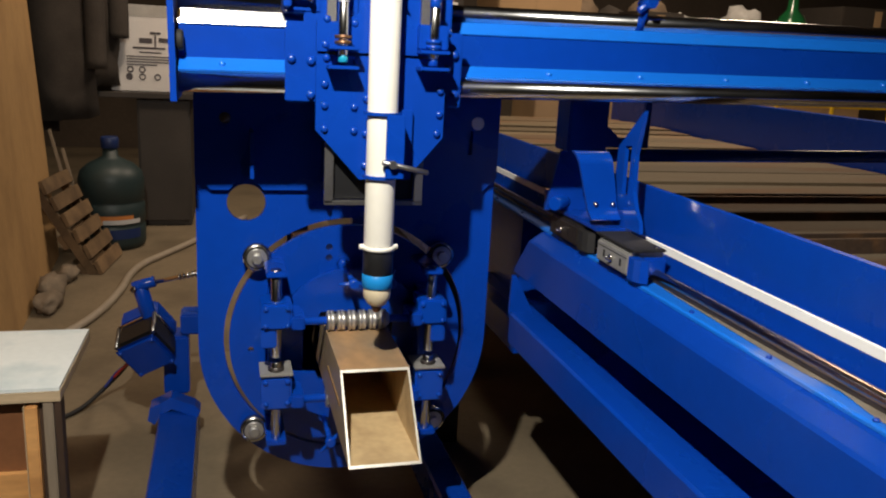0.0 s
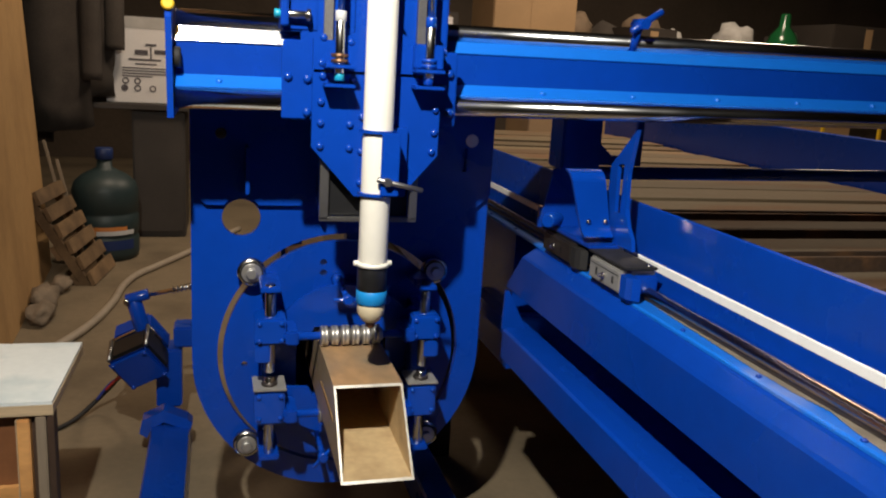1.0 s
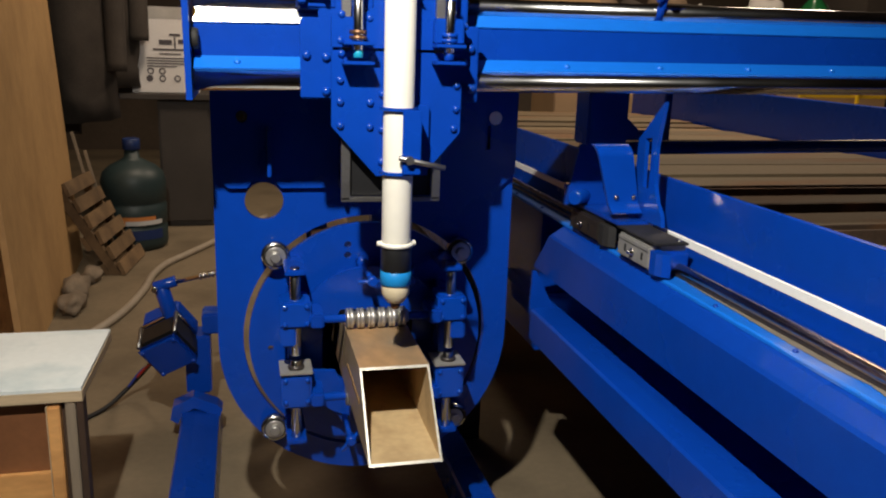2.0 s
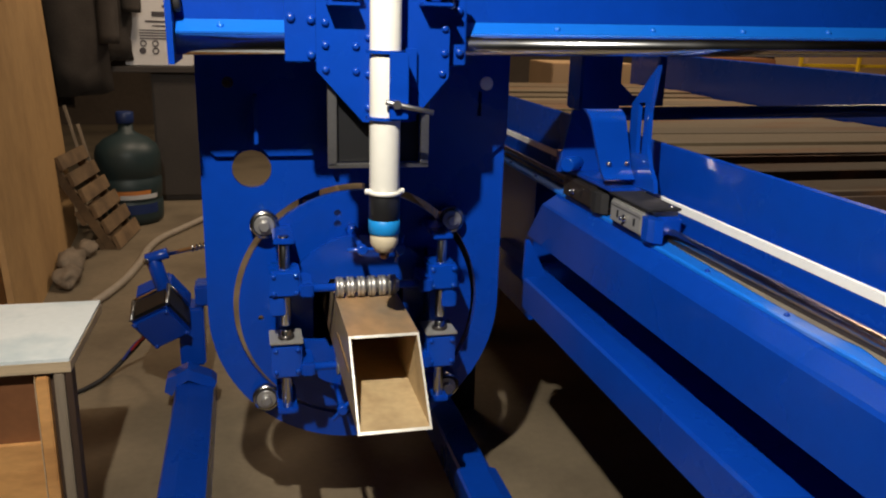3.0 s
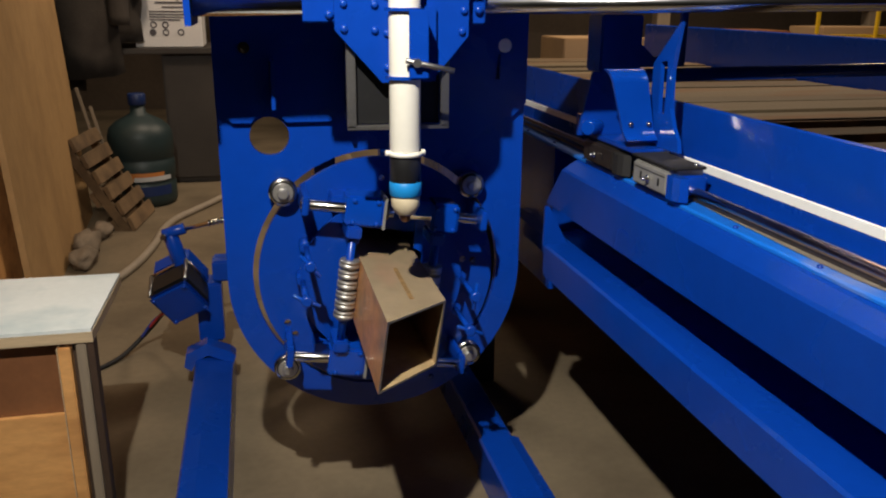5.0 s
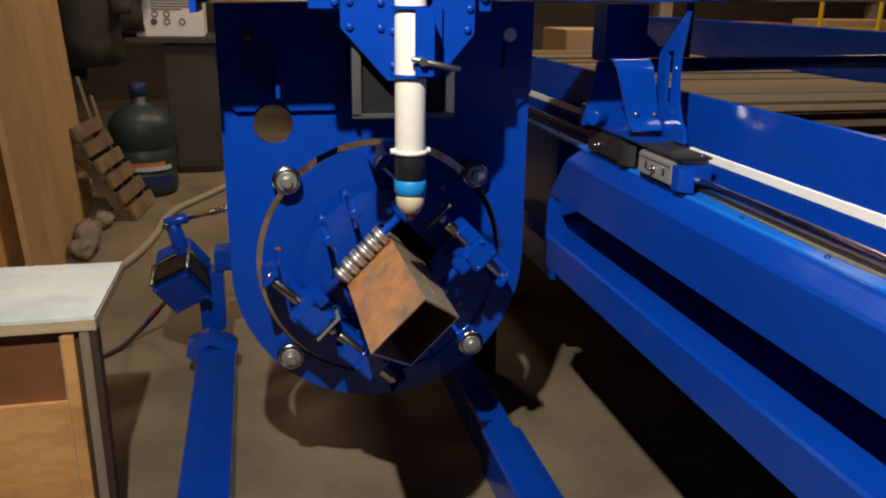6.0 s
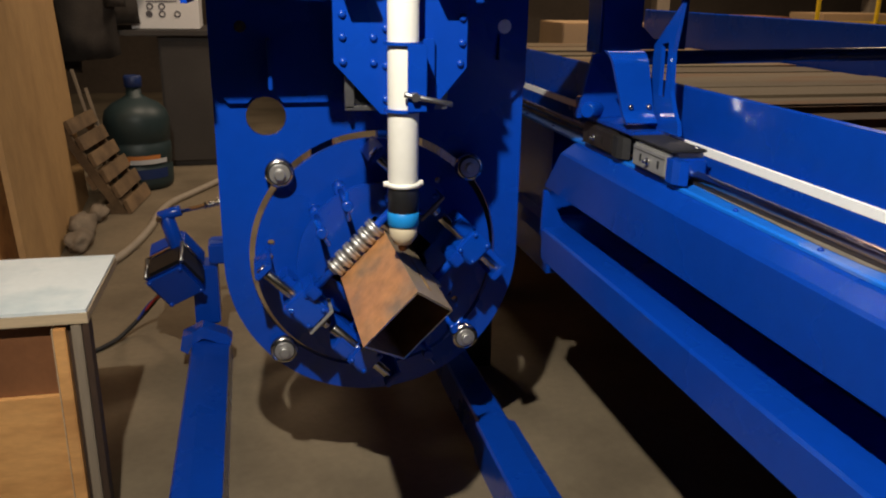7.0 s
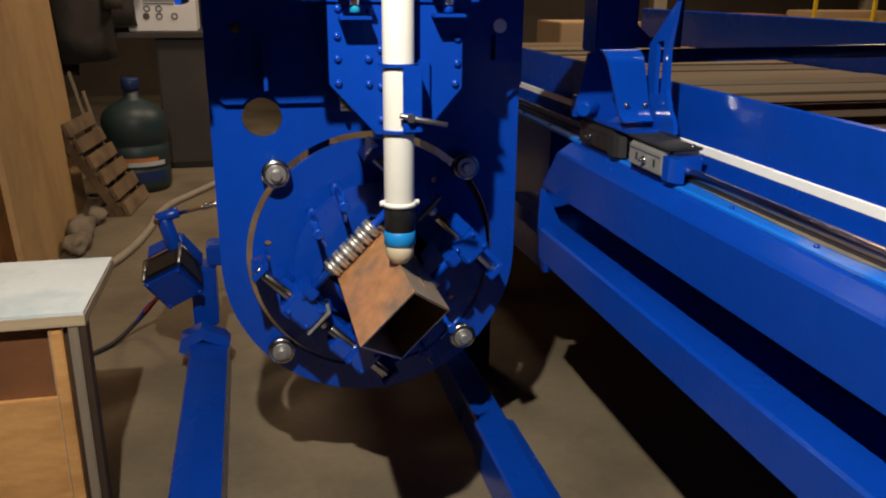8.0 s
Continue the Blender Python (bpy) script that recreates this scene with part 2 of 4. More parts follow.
def sweep(bm, pts, r, seg=12):
    """A round hose through points (smoothed)."""
    pts = [Vector(p) for p in pts]
    fine = []
    for i in range(len(pts) - 1):
        p0, p1, p2, p3 = pts[max(i - 1, 0)], pts[i], pts[i + 1], pts[min(i + 2, len(pts) - 1)]
        for k in range(8):
            t = k / 8
            fine.append(0.5 * ((2 * p1) + (p2 - p0) * t + (2 * p0 - 5 * p1 + 4 * p2 - p3) * t * t + (3 * p1 - p0 - 3 * p2 + p3) * t ** 3))
    fine.append(pts[-1])
    loops = []
    for i, p in enumerate(fine):
        d = (fine[min(i + 1, len(fine) - 1)] - fine[max(i - 1, 0)]).normalized()
        u = d.cross(Vector((0.13, 0.2, 1))).normalized()
        v = d.cross(u)
        loops.append([bm.verts.new(p + r * (u * math.cos(2 * math.pi * k / seg) + v * math.sin(2 * math.pi * k / seg))) for k in range(seg)])
    for lo, hi in zip(loops, loops[1:]):
        for i in range(seg):
            f = bm.faces.new((lo[i], lo[(i + 1) % seg], hi[(i + 1) % seg], hi[i]))
            f.smooth = True
    bm.faces.new(loops[0][::-1])
    bm.faces.new(loops[-1])
    bmesh.ops.recalc_face_normals(bm, faces=bm.faces[:])


def hex_bolt(bm, c, d, r=0.006, h=0.005):
    c, d = Vector(c), Vector(d)
    rod(bm, c, c + d * h * 0.35, r * 1.45, seg=16)
    rod(bm, c + d * h * 0.35, c + d * h * 1.35, r, seg=6, rim=0.0008)


def dome_bolt(bm, c, d, r=0.006):
    turned(bm, [(0, r), (r * 0.35, r), (r * 0.75, r * 0.7), (r * 0.9, r * 0.35)], c, d, 14)


# ------------------------------------------------------------------ the hall
bm = B()
box(bm, -6, 8, -5, 9, FLOOR - 0.1, FLOOR, 0)
solo("floor", bm, CONCRETE, "stained grey-brown workshop concrete floor", "floor", "structure")
for nm, q in (("wall_north", (-6, 8, 6.0, 6.2)), ("wall_south", (-6, 8, -4.2, -4.0)), ("wall_west", (-3.2, -3.0, -4, 6)), ("wall_east", (6.5, 6.7, -4, 6))):
    bm = B()
    box(bm, q[0], q[1], q[2], q[3], FLOOR, 3.6, 0)
    solo(nm, bm, WALL, "dark sooty brown workshop wall", "wall", "structure")
bm = B()
box(bm, -3.2, 6.7, -4.2, 6.2, 3.6, 3.75, 0)
solo("ceiling", bm, WALL, "dark workshop ceiling", "ceiling", "structure")

# ------------------------------------------------------------------ chuck stand
ZC = 0.41
stand = thing("chuck_stand", "blue enamelled steel chuck stand with four guide bearings", "machine stand", (0, 0, ZC))
bm = B()
outline = [(-0.25, 0.43), (-0.25, 0)] + circle(0, 0, 0.25, 49, 180, 360)[1:-1] + [(0.25, 0), (0.25, 0.43)]
plate_xz(bm, outline, 0.0, 0.012, [circle(0, 0.004, 0.2095, 72), circle(-0.171, 0.239, 0.031, 28)])
part("front_plate", bm, BLUE, stand)
bm = B()
top_line = [(-0.25, 0.285), (-0.226, 0.262), (-0.198, 0.262), (-0.188, 0.274), (-0.154, 0.274), (-0.144, 0.262), (0.226, 0.262), (0.25, 0.285), (0.25, 0.44), (-0.25, 0.44)]
slot = [(0.196, 0.325), (0.204, 0.325), (0.204, 0.365), (0.196, 0.365)]
plate_xz(bm, top_line, -0.010, -0.001, [circle(-0.203, 0.376, 0.009, 20), circle(0.211, 0.378, 0.011, 20), slot])
part("upper_plate", bm, BLUE, stand)
bm = B()
box(bm, -0.166, -0.160, -0.05, -0.010, 0.285, 0.36)
part("rib", bm, BLUE, stand)
bm = B()
box(bm, -0.052, -0.046, -0.05, -0.010, 0.262, 0.40)
part("rib", bm, BLUE, stand)
bm = B()
hex_bolt(bm, (-0.203, -0.004, 0.376), (0, -1, 0), 0.006)
part("bolt", bm, STEEL, stand)
# pale disc stands in for bright background seen through this hole
bm = B()
rod(bm, (0.211, -0.006, 0.378), (0.211, -0.0115, 0.378), 0.0112, seg=24, rim=0.001)
part("bright_disc", bm, ZINC, stand, "pale disc standing in for brightness seen through a hole")
for bx, bz in ((-0.155, 0.152), (0.155, 0.152), (-0.161, -0.153), (0.155, -0.155)):
    bm = B()
    rod(bm, (bx, 0.0, bz), (bx, -0.010, bz), 0.014, seg=24)
    turned(bm, [(0, 0.020), (0.001, 0.023), (0.012, 0.023), (0.013, 0.018), (0.013, 0.016)], (bx, -0.010, bz), (0, -1, 0), 36)
    br = part("guide_bearing", bm, STEEL, stand, "bright steel ball bearing")
    bm = B()
    rod(bm, (bx, -0.023, bz), (bx, -0.0245, bz), 0.0185, seg=28)
    part("seal", bm, RUBBER, br, "black bearing seal")
    bm = B()
    rod(bm, (bx, -0.0245, bz), (bx, -0.0275, bz), 0.0162, seg=28, rim=0.0008)
    part("washer", bm, ROLLER, br)
    bm = B()
    rod(bm, (bx, -0.0275, bz), (bx, -0.036, bz), 0.0095, seg=6, rim=0.0012)
    part("bolt", bm, ROLLER, br)
# spindle housing and rear frame behind the plate
for px in (-0.08, 0.12):
    bm = B()
    rod(bm, (px, 0.0125, 0.36), (px, 0.62, 0.36), 0.018, seg=20)
    part("standoff", bm, BLUE, stand)
bm = B()
box(bm, -0.24, 0.335, 0.621, 0.68, 0.30, 0.38, 0.004)
part("cross_beam", bm, BLUE, stand)
for px in (-0.06, 0.10):
    bm = B()
    box(bm, px, px + 0.05, 0.625, 0.675, FLOOR - ZC, 0.299, 0.004)
    part("post", bm, BLUE, stand)
# added black sheet, for the shade in the gap beside the bed
bm = B()
box(bm, 0.271, 0.346, 0.440, 0.448, FLOOR - ZC, 0.26, 0.001)
part("gap_shade", bm, RUBBER, stand, "black sheet standing in for the dark behind the plate")
# floor feet
for pts, y0, y1 in (([(-0.361, FLOOR), (-0.361, 0.036), (-0.357, 0.04), (-0.330, 0.04), (-0.276, 0.028), (-0.272, FLOOR)], -0.95, 0.62),
                    ([(0.207, FLOOR), (0.207, 0.028), (0.211, 0.032), (0.268, 0.032), (0.272, 0.028), (0.272, FLOOR)], 0.047, 0.62),
                    ([(0.198, FLOOR), (0.198, 0.037), (0.202, 0.041), (0.258, 0.041), (0.279, 0.034), (0.281, FLOOR)], -0.95, 0.046)):
    bm = B()
    extrude_profile(bm, [(x, z - ZC) for x, z in pts], y0, y1, "y")
    part("foot_beam", bm, BLUE, stand)

# ------------------------------------------------------------------ rotating chuck
chuck = thing("rotary_chuck", "blue round chuck with roller jaws turning inside the plate", "chuck", (0, 0, ZC))
bm = B()
hs = 0.078
plate_xz(bm, circle(0, 0, 0.2005, 72), 0.000, 0.014, [[(-hs, -hs), (hs, -hs), (hs, hs), (-hs, hs)], circle(-0.035, 0.163, 0.006, 14), circle(-0.035, 0.145, 0.006, 14), circle(-0.165, -0.015, 0.005, 14), circle(0.12, -0.13, 0.006, 14), circle(0.10, -0.145, 0.006, 14)])
part("disc", bm, BLUE, chuck)
bm = B()
plate_xz(bm, circle(0, 0, 0.128, 48), 0.0145, 0.30, [circle(0, 0, 0.118, 48)])
part("hub", bm, BLUE, chuck)
# closed back added to keep the opening round the tube dark
bm = B()
plate_xz(bm, circle(0, 0, 0.1175, 48), 0.285, 0.299, [[(-0.056, -0.056), (0.056, -0.056), (0.056, 0.056), (-0.056, 0.056)]])
part("hub_cover", bm, BLUE, chuck)
for sgn in (1, -1):
    bm = B()
    a = [(0.135 * math.cos(radians(t)), sgn * 0.135 * math.sin(radians(t))) for t in range(18, 163, 6)]
    plate_xz(bm, a + [(-0.115, sgn * 0.042), (-0.06, sgn * 0.046), (-0.052, sgn * 0.062), (0.052, sgn * 0.062), (0.06, sgn * 0.046), (0.115, sgn * 0.042)], -0.040, -0.032)
    part("jaw_plate", bm, BLUE, chuck)
    bm = B()
    box(bm, -0.05, 0.05, -0.032, 0.002, min(sgn * 0.085, sgn * 0.115), max(sgn * 0.085, sgn * 0.115), 0.002)
    part("spacer", bm, BLUE, chuck)
for px in (-0.128, 0.124):
    for sgn in (1, -1):
        bm = B()
        rod(bm, (px, -0.085, sgn * 0.004), (px, -0.085, sgn * 0.150), 0.0085, seg=20, rim=0.001)
        part("guide_rod", bm, STEEL, chuck, "bright steel guide rod")
    out = -1 if px < 0 else 1
    # upper block: wide head over a narrow neck on the outer side
    bm = B()
    box(bm, px - 0.024, px + 0.024, -0.104, -0.046, 0.054, 0.098, 0.004)
    box(bm, px + min(0, out * 0.024), px + max(0, out * 0.024), -0.100, -0.050, 0.022, 0.056, 0.003)
    upper = part("jaw_block", bm, BLUE_GLOSS, chuck)
    # lower block: square body with a machined top face
    bm = B()
    box(bm, px - 0.024, px + 0.024, -0.104, -0.046, -0.082, -0.0232, 0.004)
    lower = part("jaw_block", bm, BLUE_GLOSS, chuck)
    bm = B()
    box(bm, px - 0.026, px + 0.026, -0.106, -0.046, -0.0230, -0.0190, 0.001)
    part("top_face", bm, BLOCK, lower, "bare machined steel top face")
    bm = B()
    rod(bm, (px, -0.085, -0.019), (px, -0.085, -0.013), 0.013, seg=24, rim=0.001)
    part("rod_collar", bm, DARK_STEEL, lower, "dark steel rod collar")
    for blk, zs in ((upper, (0.062, 0.090)), (lower, (-0.033, -0.070))):
        for dx in (-0.017, 0.017):
            for dz in zs:
                bm = B()
                dome_bolt(bm, (px + dx, -0.104, dz), (0, -1, 0), 0.0042)
                part("bolt", bm, BLUE_GLOSS, blk)
    bm = B()
    box(bm, px - 0.010, px + 0.010, -0.049, 0.002, -0.10, 0.10, 0.002)
    part("slide_rib", bm, BLUE, chuck)
    for mz in (0.138, -0.148):
        bm = B()
        box(bm, px - 0.016, px + 0.016, -0.098, 0.002, mz, mz + 0.010, 0.002)
        part("rod_mount", bm, BLUE, chuck)
for sgn in (1, -1):
    zc = sgn * 0.0665
    bm = B()
    rod(bm, (-0.108, -0.098, zc), (0.108, -0.098, zc), 0.0065, seg=16)
    axle = part("jaw_axle", bm, BLUE, chuck)
    for i in range(6):
        x0 = -0.050 + i * 0.0168
        bm = B()
        turned(bm, [(0, 0.010), (0.0005, 0.013), (0.001, 0.0158), (0.0018, 0.0164), (0.0052, 0.0164), (0.0058, 0.0150), (0.0066, 0.0150), (0.0072, 0.0164), (0.0112, 0.0164), (0.0122, 0.0158), (0.0128, 0.0105), (0.0167, 0.0105)], (x0, -0.098, zc), (1, 0, 0), 28)
        part("roller", bm, ROLLER, axle, "bright steel roller")
    for lx in (-0.105, 0.085):
        bm = B()
        box(bm, lx, lx + 0.020, -0.112, -0.050, zc - 0.012, zc + 0.012, 0.003)
        part("axle_lug", bm, BLUE, chuck)
# T-handled clamping screws standing on the disc, each left at its own angle
for cx, cz, ang in ((-0.044, -0.130, 47), (0.012, -0.130, 72), (0.046, 0.136, 77), (-0.012, 0.136, 0)):
    bm = B()
    rod(bm, (cx, 0.0, cz), (cx, -0.034, cz), 0.011, seg=6, rim=0.001)
    rod(bm, (cx, -0.034, cz), (cx, -0.128, cz), 0.0045, seg=14)
    rod(bm, (cx, -0.122, cz), (cx, -0.138, cz), 0.0085, seg=16, rim=0.002)
    screw = part("clamp_screw", bm, BLUE, chuck)
    dx, dz = 0.023 * math.cos(radians(ang)), 0.023 * math.sin(radians(ang))
    bm = B()
    rod(bm, (cx - dx, -0.131, cz - dz), (cx + dx, -0.131, cz + dz), 0.0032, seg=12, rim=0.0008)
    part("cross_handle", bm, BLUE_GLOSS, screw)

# ------------------------------------------------------------------ square tube
tube = thing("square_tube", "rusty square steel tube with a mitred end and a cut notch", "steel tube", (0, 0, ZC))


def tube_side(name, a, b, mat, thick=0.003):
    """One wall of the tube between two corners of its square (x, z), cut to the 45 degree mitre, with an inner skin."""
    def front(x, z):
        return -0.316 + z
    (ax, az), (bx, bz) = a, b
    k = (0.05 - thick) / 0.05
    bm = B()
    outer = [(ax, az), (bx, bz)]
    inner = [(ax * k, az * k), (bx * k, bz * k)]
    v = {}
    for nm, pair in (("o", outer), ("i", inner)):
        for j, (x, z) in enumerate(pair):
            v[nm, j, 0] = bm.verts.new((x, front(x, z), z))
            v[nm, j, 1] = bm.verts.new((x, 0.9, z))
    def quad(*k, mi=0):
        f = bm.faces.new([v[i] for i in k])
        f.material_index = mi
    quad(("o", 0, 0), ("o", 1, 0), ("o", 1, 1), ("o", 0, 1))
    quad(("i", 0, 0), ("i", 0, 1), ("i", 1, 1), ("i", 1, 0), mi=1)
    quad(("o", 0, 0), ("i", 0, 0), ("i", 1, 0), ("o", 1, 0), mi=2)
    quad(("o", 0, 1), ("o", 1, 1), ("i", 1, 1), ("i", 0, 1))
    bmesh.ops.recalc_face_normals(bm, faces=bm.faces[:])
    return part(name, bm, (mat, TUBE_INSIDE, TUBE_EDGE), tube)


h = 0.05
tube_side("top_wall", (-h, h), (h, h), TAN_STEEL)
tube_side("side_wall", (h, h), (h, -h), TAN_STEEL)
tube_side("bottom_wall", (h, -h), (-h, -h), RUST_TUBE)
tube_side("side_wall", (-h, -h), (-h, h), GREY_TAN)
bm = B()
box(bm, -h - 0.0012, -h + 0.001, -0.27, -0.13, -0.0035, 0.0035, 0.0008)
part("weld_seam", bm, SEAM, tube, "raised rusty weld seam")

# ------------------------------------------------------------------ gantry
gantry = thing("gantry", "blue steel gantry beam with two polished guide shafts", "gantry", (0, 0, 0))
gantry.rotation_euler = (0, radians(-0.7), 0)
bm = B()
extrude_profile(bm, [(-0.150, 0.880), (-0.150, 0.926), (-0.128, 0.944), (-0.02, 0.944), (-0.02, 0.838), (-0.160, 0.838), (-0.172, 0.846), (-0.172, 0.864)], -0.252, 2.3, "x")
part("beam", bm, BLUE, gantry)
bm = B()
extrude_profile(bm, [(-0.1505, 0.9270), (-0.1290, 0.9445), (-0.1400, 0.9455), (-0.1525, 0.9290)], -0.08, 2.3, "x")
part("upper_shaft_seat", bm, BLUE_LIT_WORN, gantry, "seat strip in worn blue, brightened to look lit, showing bare metal")
bm = B()
extrude_profile(bm, [(-0.1505, 0.8805), (-0.1730, 0.8650), (-0.1745, 0.8675), (-0.1525, 0.8830)], -0.252, 2.3, "x")
part("lower_shaft_seat", bm, BLUE_LIT_WORN, gantry, "seat strip in worn blue, brightened to look lit, showing bare metal")
# steel and a steeper face stand in for lamp glare on this stretch
bm = B()
extrude_profile(bm, [(-0.1505, 0.9270), (-0.1290, 0.9445), (-0.1465, 0.9462), (-0.1530, 0.9280)], -0.251, -0.082, "x")
part("upper_shaft_seat", bm, STEEL, gantry, "bright steel seat strip tilted to show lamp glare")
bm = B()
rod(bm, (-0.252, -0.176, 0.851), (2.3, -0.176, 0.851), 0.0135, seg=32)
part("lower_shaft", bm, SHAFT, gantry, "polished round guide shaft")
bm = B()
rod(bm, (-0.252, -0.122, 0.957), (2.3, -0.122, 0.957), 0.0135, seg=32)
part("upper_shaft", bm, SHAFT, gantry, "polished round guide shaft")
for k in range(9):
    bm = B()
    dome_bolt(bm, (-0.195 + 0.152 * k + (0.02 if k > 2 else 0), -0.1635, 0.8745), (0, -0.55, 0.83), 0.005)
    part("bolt", bm, BLUE_LIT_WORN, gantry)
bm = B()
extrude_profile(bm, [(-0.196, 0.826), (-0.196, 0.955), (-0.180, 0.975), (-0.04, 0.975), (-0.04, 0.826)], -0.262, -0.254, "x")
endp = part("end_plate", bm, BLUE, gantry)
bm = B()
turned(bm, [(0, 0.006), (0.001, 0.0085), (0.008, 0.0085), (0.010, 0.006)], (-0.258, -0.185, 0.972), (0, -1, 0.1), 24)
part("cap", bm, YELLOW, endp, "round yellow plastic cap")
bm = B()
rod(bm, (-0.254, -0.165, 0.905), (-0.244, -0.165, 0.905), 0.014, seg=24, rim=0.002)
part("bumper", bm, RUBBER, endp, "black rubber bumper")
# clamp lever on the beam top
bm = B()
rod(bm, (0.440, -0.13, 0.944), (0.443, -0.145, 0.985), 0.0065, seg=14)
rod(bm, (0.427, -0.15, 0.975), (0.477, -0.15, 1.008), 0.0055, seg=14, rim=0.001)
rod(bm, (0.443, -0.165, 0.987), (0.443, -0.13, 0.987), 0.009, seg=6)
part("clamp_lever", bm, BLUE, gantry)
# x carriage
car = thing("x_carriage", "blue steel carriage plate with sensors on the gantry", "carriage", (0, 0, 0))
bm = B()
box(bm, -0.124, -0.080, -0.206, -0.192, 0.828, 0.934, 0.002)
box(bm, -0.100, 0.104, -0.205, -0.196, 0.832, 1.02, 0.002)
box(bm, 0.098, 0.122, -0.204, -0.19, 0.826, 0.93, 0.002)
part("back_plate", bm, BLUE, car)
bm = B()
for sx in (-0.064, 0.064):
    box(bm, sx - 0.006, sx + 0.006, -0.215, -0.205, 0.690, 1.05, 0.001)
box(bm, -0.070, 0.070, -0.215, -0.206, 0.687, 0.694, 0.001)
part("slide_frame", bm, GREY_STEEL, car, "bare steel slide frame")
# black sheet puts the shade inside the slide frame into colour
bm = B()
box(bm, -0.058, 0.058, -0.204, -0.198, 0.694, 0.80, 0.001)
part("channel_shade", bm, BLACK, car, "black sheet standing in for shade in the slide channel")
for px, pz in ((-0.116, 0.885), (-0.090, 0.883), (-0.090, 0.838), (0.110, 0.90), (0.112, 0.845)):
    bm = B()
    dome_bolt(bm, (px, -0.206, pz), (0, -1, 0), 0.006)
    part("bolt", bm, BLUE, car)
bm = B()
box(bm, -0.126, -0.076, -0.207, -0.150, 0.945, 1.03, 0.003)
box(bm, -0.128, -0.118, -0.225, -0.206, 0.95, 1.02, 0.002)
part("sensor_bracket", bm, BLUE, car)
bm = B()
rod(bm, (-0.126, -0.216, 0.966), (-0.090, -0.216, 0.966), 0.0055, seg=16, rim=0.001)
rod(bm, (-0.094, -0.216, 0.966), (-0.089, -0.216, 0.966), 0.0095, seg=6)
sns = part("proximity_sensor", bm, STEEL, car, "steel barrel sensor")
bm = B()
rod(bm, (-0.136, -0.216, 0.966), (-0.126, -0.216, 0.966), 0.0058, seg=16, rim=0.001)
part("tip", bm, TEAL, sns, "teal sensor tip")

# ------------------------------------------------------------------ torch slide, moves up and down
TIP0 = 0.542
slide = thing("torch_slide", "blue riveted slide plate carrying a white plasma torch", "torch slide", (0, 0, 0))
bm = B()
plate_xz(bm, [(-0.085, 0.795), (-0.024, 0.728), (0.042, 0.728), (0.093, 0.788), (0.093, 0.895), (-0.085, 0.895)], -0.226, -0.217)
part("lower_plate", bm, BLUE, slide)
bm = B()
plate_xz(bm, [(-0.085, 0.899), (0.093, 0.899), (0.093, 0.938), (0.060, 0.938), (0.030, 0.955), (0.030, 1.10), (-0.030, 1.10), (-0.030, 0.950), (-0.052, 0.938), (-0.085, 0.938)], -0.228, -0.217)
part("upper_plate", bm, BLUE, slide)
for qx, qy in ((565, 75), (610, 80), (563, 118), (640, 122), (565, 140), (615, 145), (563, 185), (563, 222), (612, 223), (632, 208), (563, 263), (612, 265), (632, 270), (632, 327), (735, 86), (768, 88), (768, 150), (758, 190), (758, 232), (755, 267)):
    bm = B()
    dome_bolt(bm, (-0.084 + (qx - 550) * 0.000819, -0.226, 0.952 - (qy - 60) * 0.000766), (0, -1, 0), 0.0052)
    part("rivet", bm, BLUE, slide)
for sx, lug in ((-0.052, 0.885), (0.070, 0.888)):
    bm = B()
    rod(bm, (sx, -0.243, 0.895), (sx, -0.243, 0.968), 0.0068, seg=20, rim=0.001)
    sns = part("proximity_sensor", bm, STEEL, slide, "steel barrel sensor")
    bm = B()
    rod(bm, (sx, -0.243, 0.962), (sx, -0.243, 0.976), 0.0074, seg=20, rim=0.001)
    part("collar", bm, LABEL_WHITE if sx < 0 else BLUE, sns)
    bm = B()
    rod(bm, (sx, -0.243, 0.976), (sx, -0.243, 1.09), 0.004, seg=12)
    part("lead", bm, BLUE if sx < 0 else STEEL, sns)
    for nz in (0.916, 0.909):
        bm = B()
        rod(bm, (sx, -0.243, nz), (sx, -0.243, nz + 0.005), 0.0115, seg=6)
        part("nut", bm, COPPER if sx < 0 else BLUE, sns, "lock nut")
    bm = B()
    rod(bm, (sx, -0.243, 0.886), (sx, -0.243, 0.897), 0.0066, seg=16, rim=0.001)
    part("tip", bm, TEAL if sx < 0 else BLUE, sns)
    bm = B()
    box(bm, sx - 0.020, sx + 0.020, -0.258, -0.226, lug - 0.008, lug - 0.003, 0.001)
    box(bm, sx - 0.020, sx + 0.020, -0.258, -0.226, 0.902, 0.907, 0.001)
    if sx > 0:
        box(bm, sx - 0.020, sx + 0.020, -0.244, -0.226, 0.907, 0.940, 0.002)
    part("sensor_shelf", bm, BLUE, slide)
TX, TY = 0.002, -0.250
bm = B()
for z in (0.737, 0.822):
    plate_xz(bm, [(x, zz) for x, zz in circle(0, 0, 0.0255, 28)], -0.002, 0.002, [circle(0, 0, 0.0206, 28)])
    vs = [v for v in bm.verts if abs(v.co.y) < 0.003 and (v.co.x ** 2 + v.co.z ** 2) < 0.03 ** 2]
    bmesh.ops.transform(bm, matrix=Matrix.Translation((TX, TY, z)) @ Matrix.Rotation(radians(90), 4, "X"), verts=vs)
box(bm, TX + 0.001, TX + 0.026, TY - 0.0275, TY - 0.0235, 0.737, 0.822, 0.001)
box(bm, TX + 0.022, TX + 0.026, TY - 0.026, -0.226, 0.737, 0.822, 0.001)
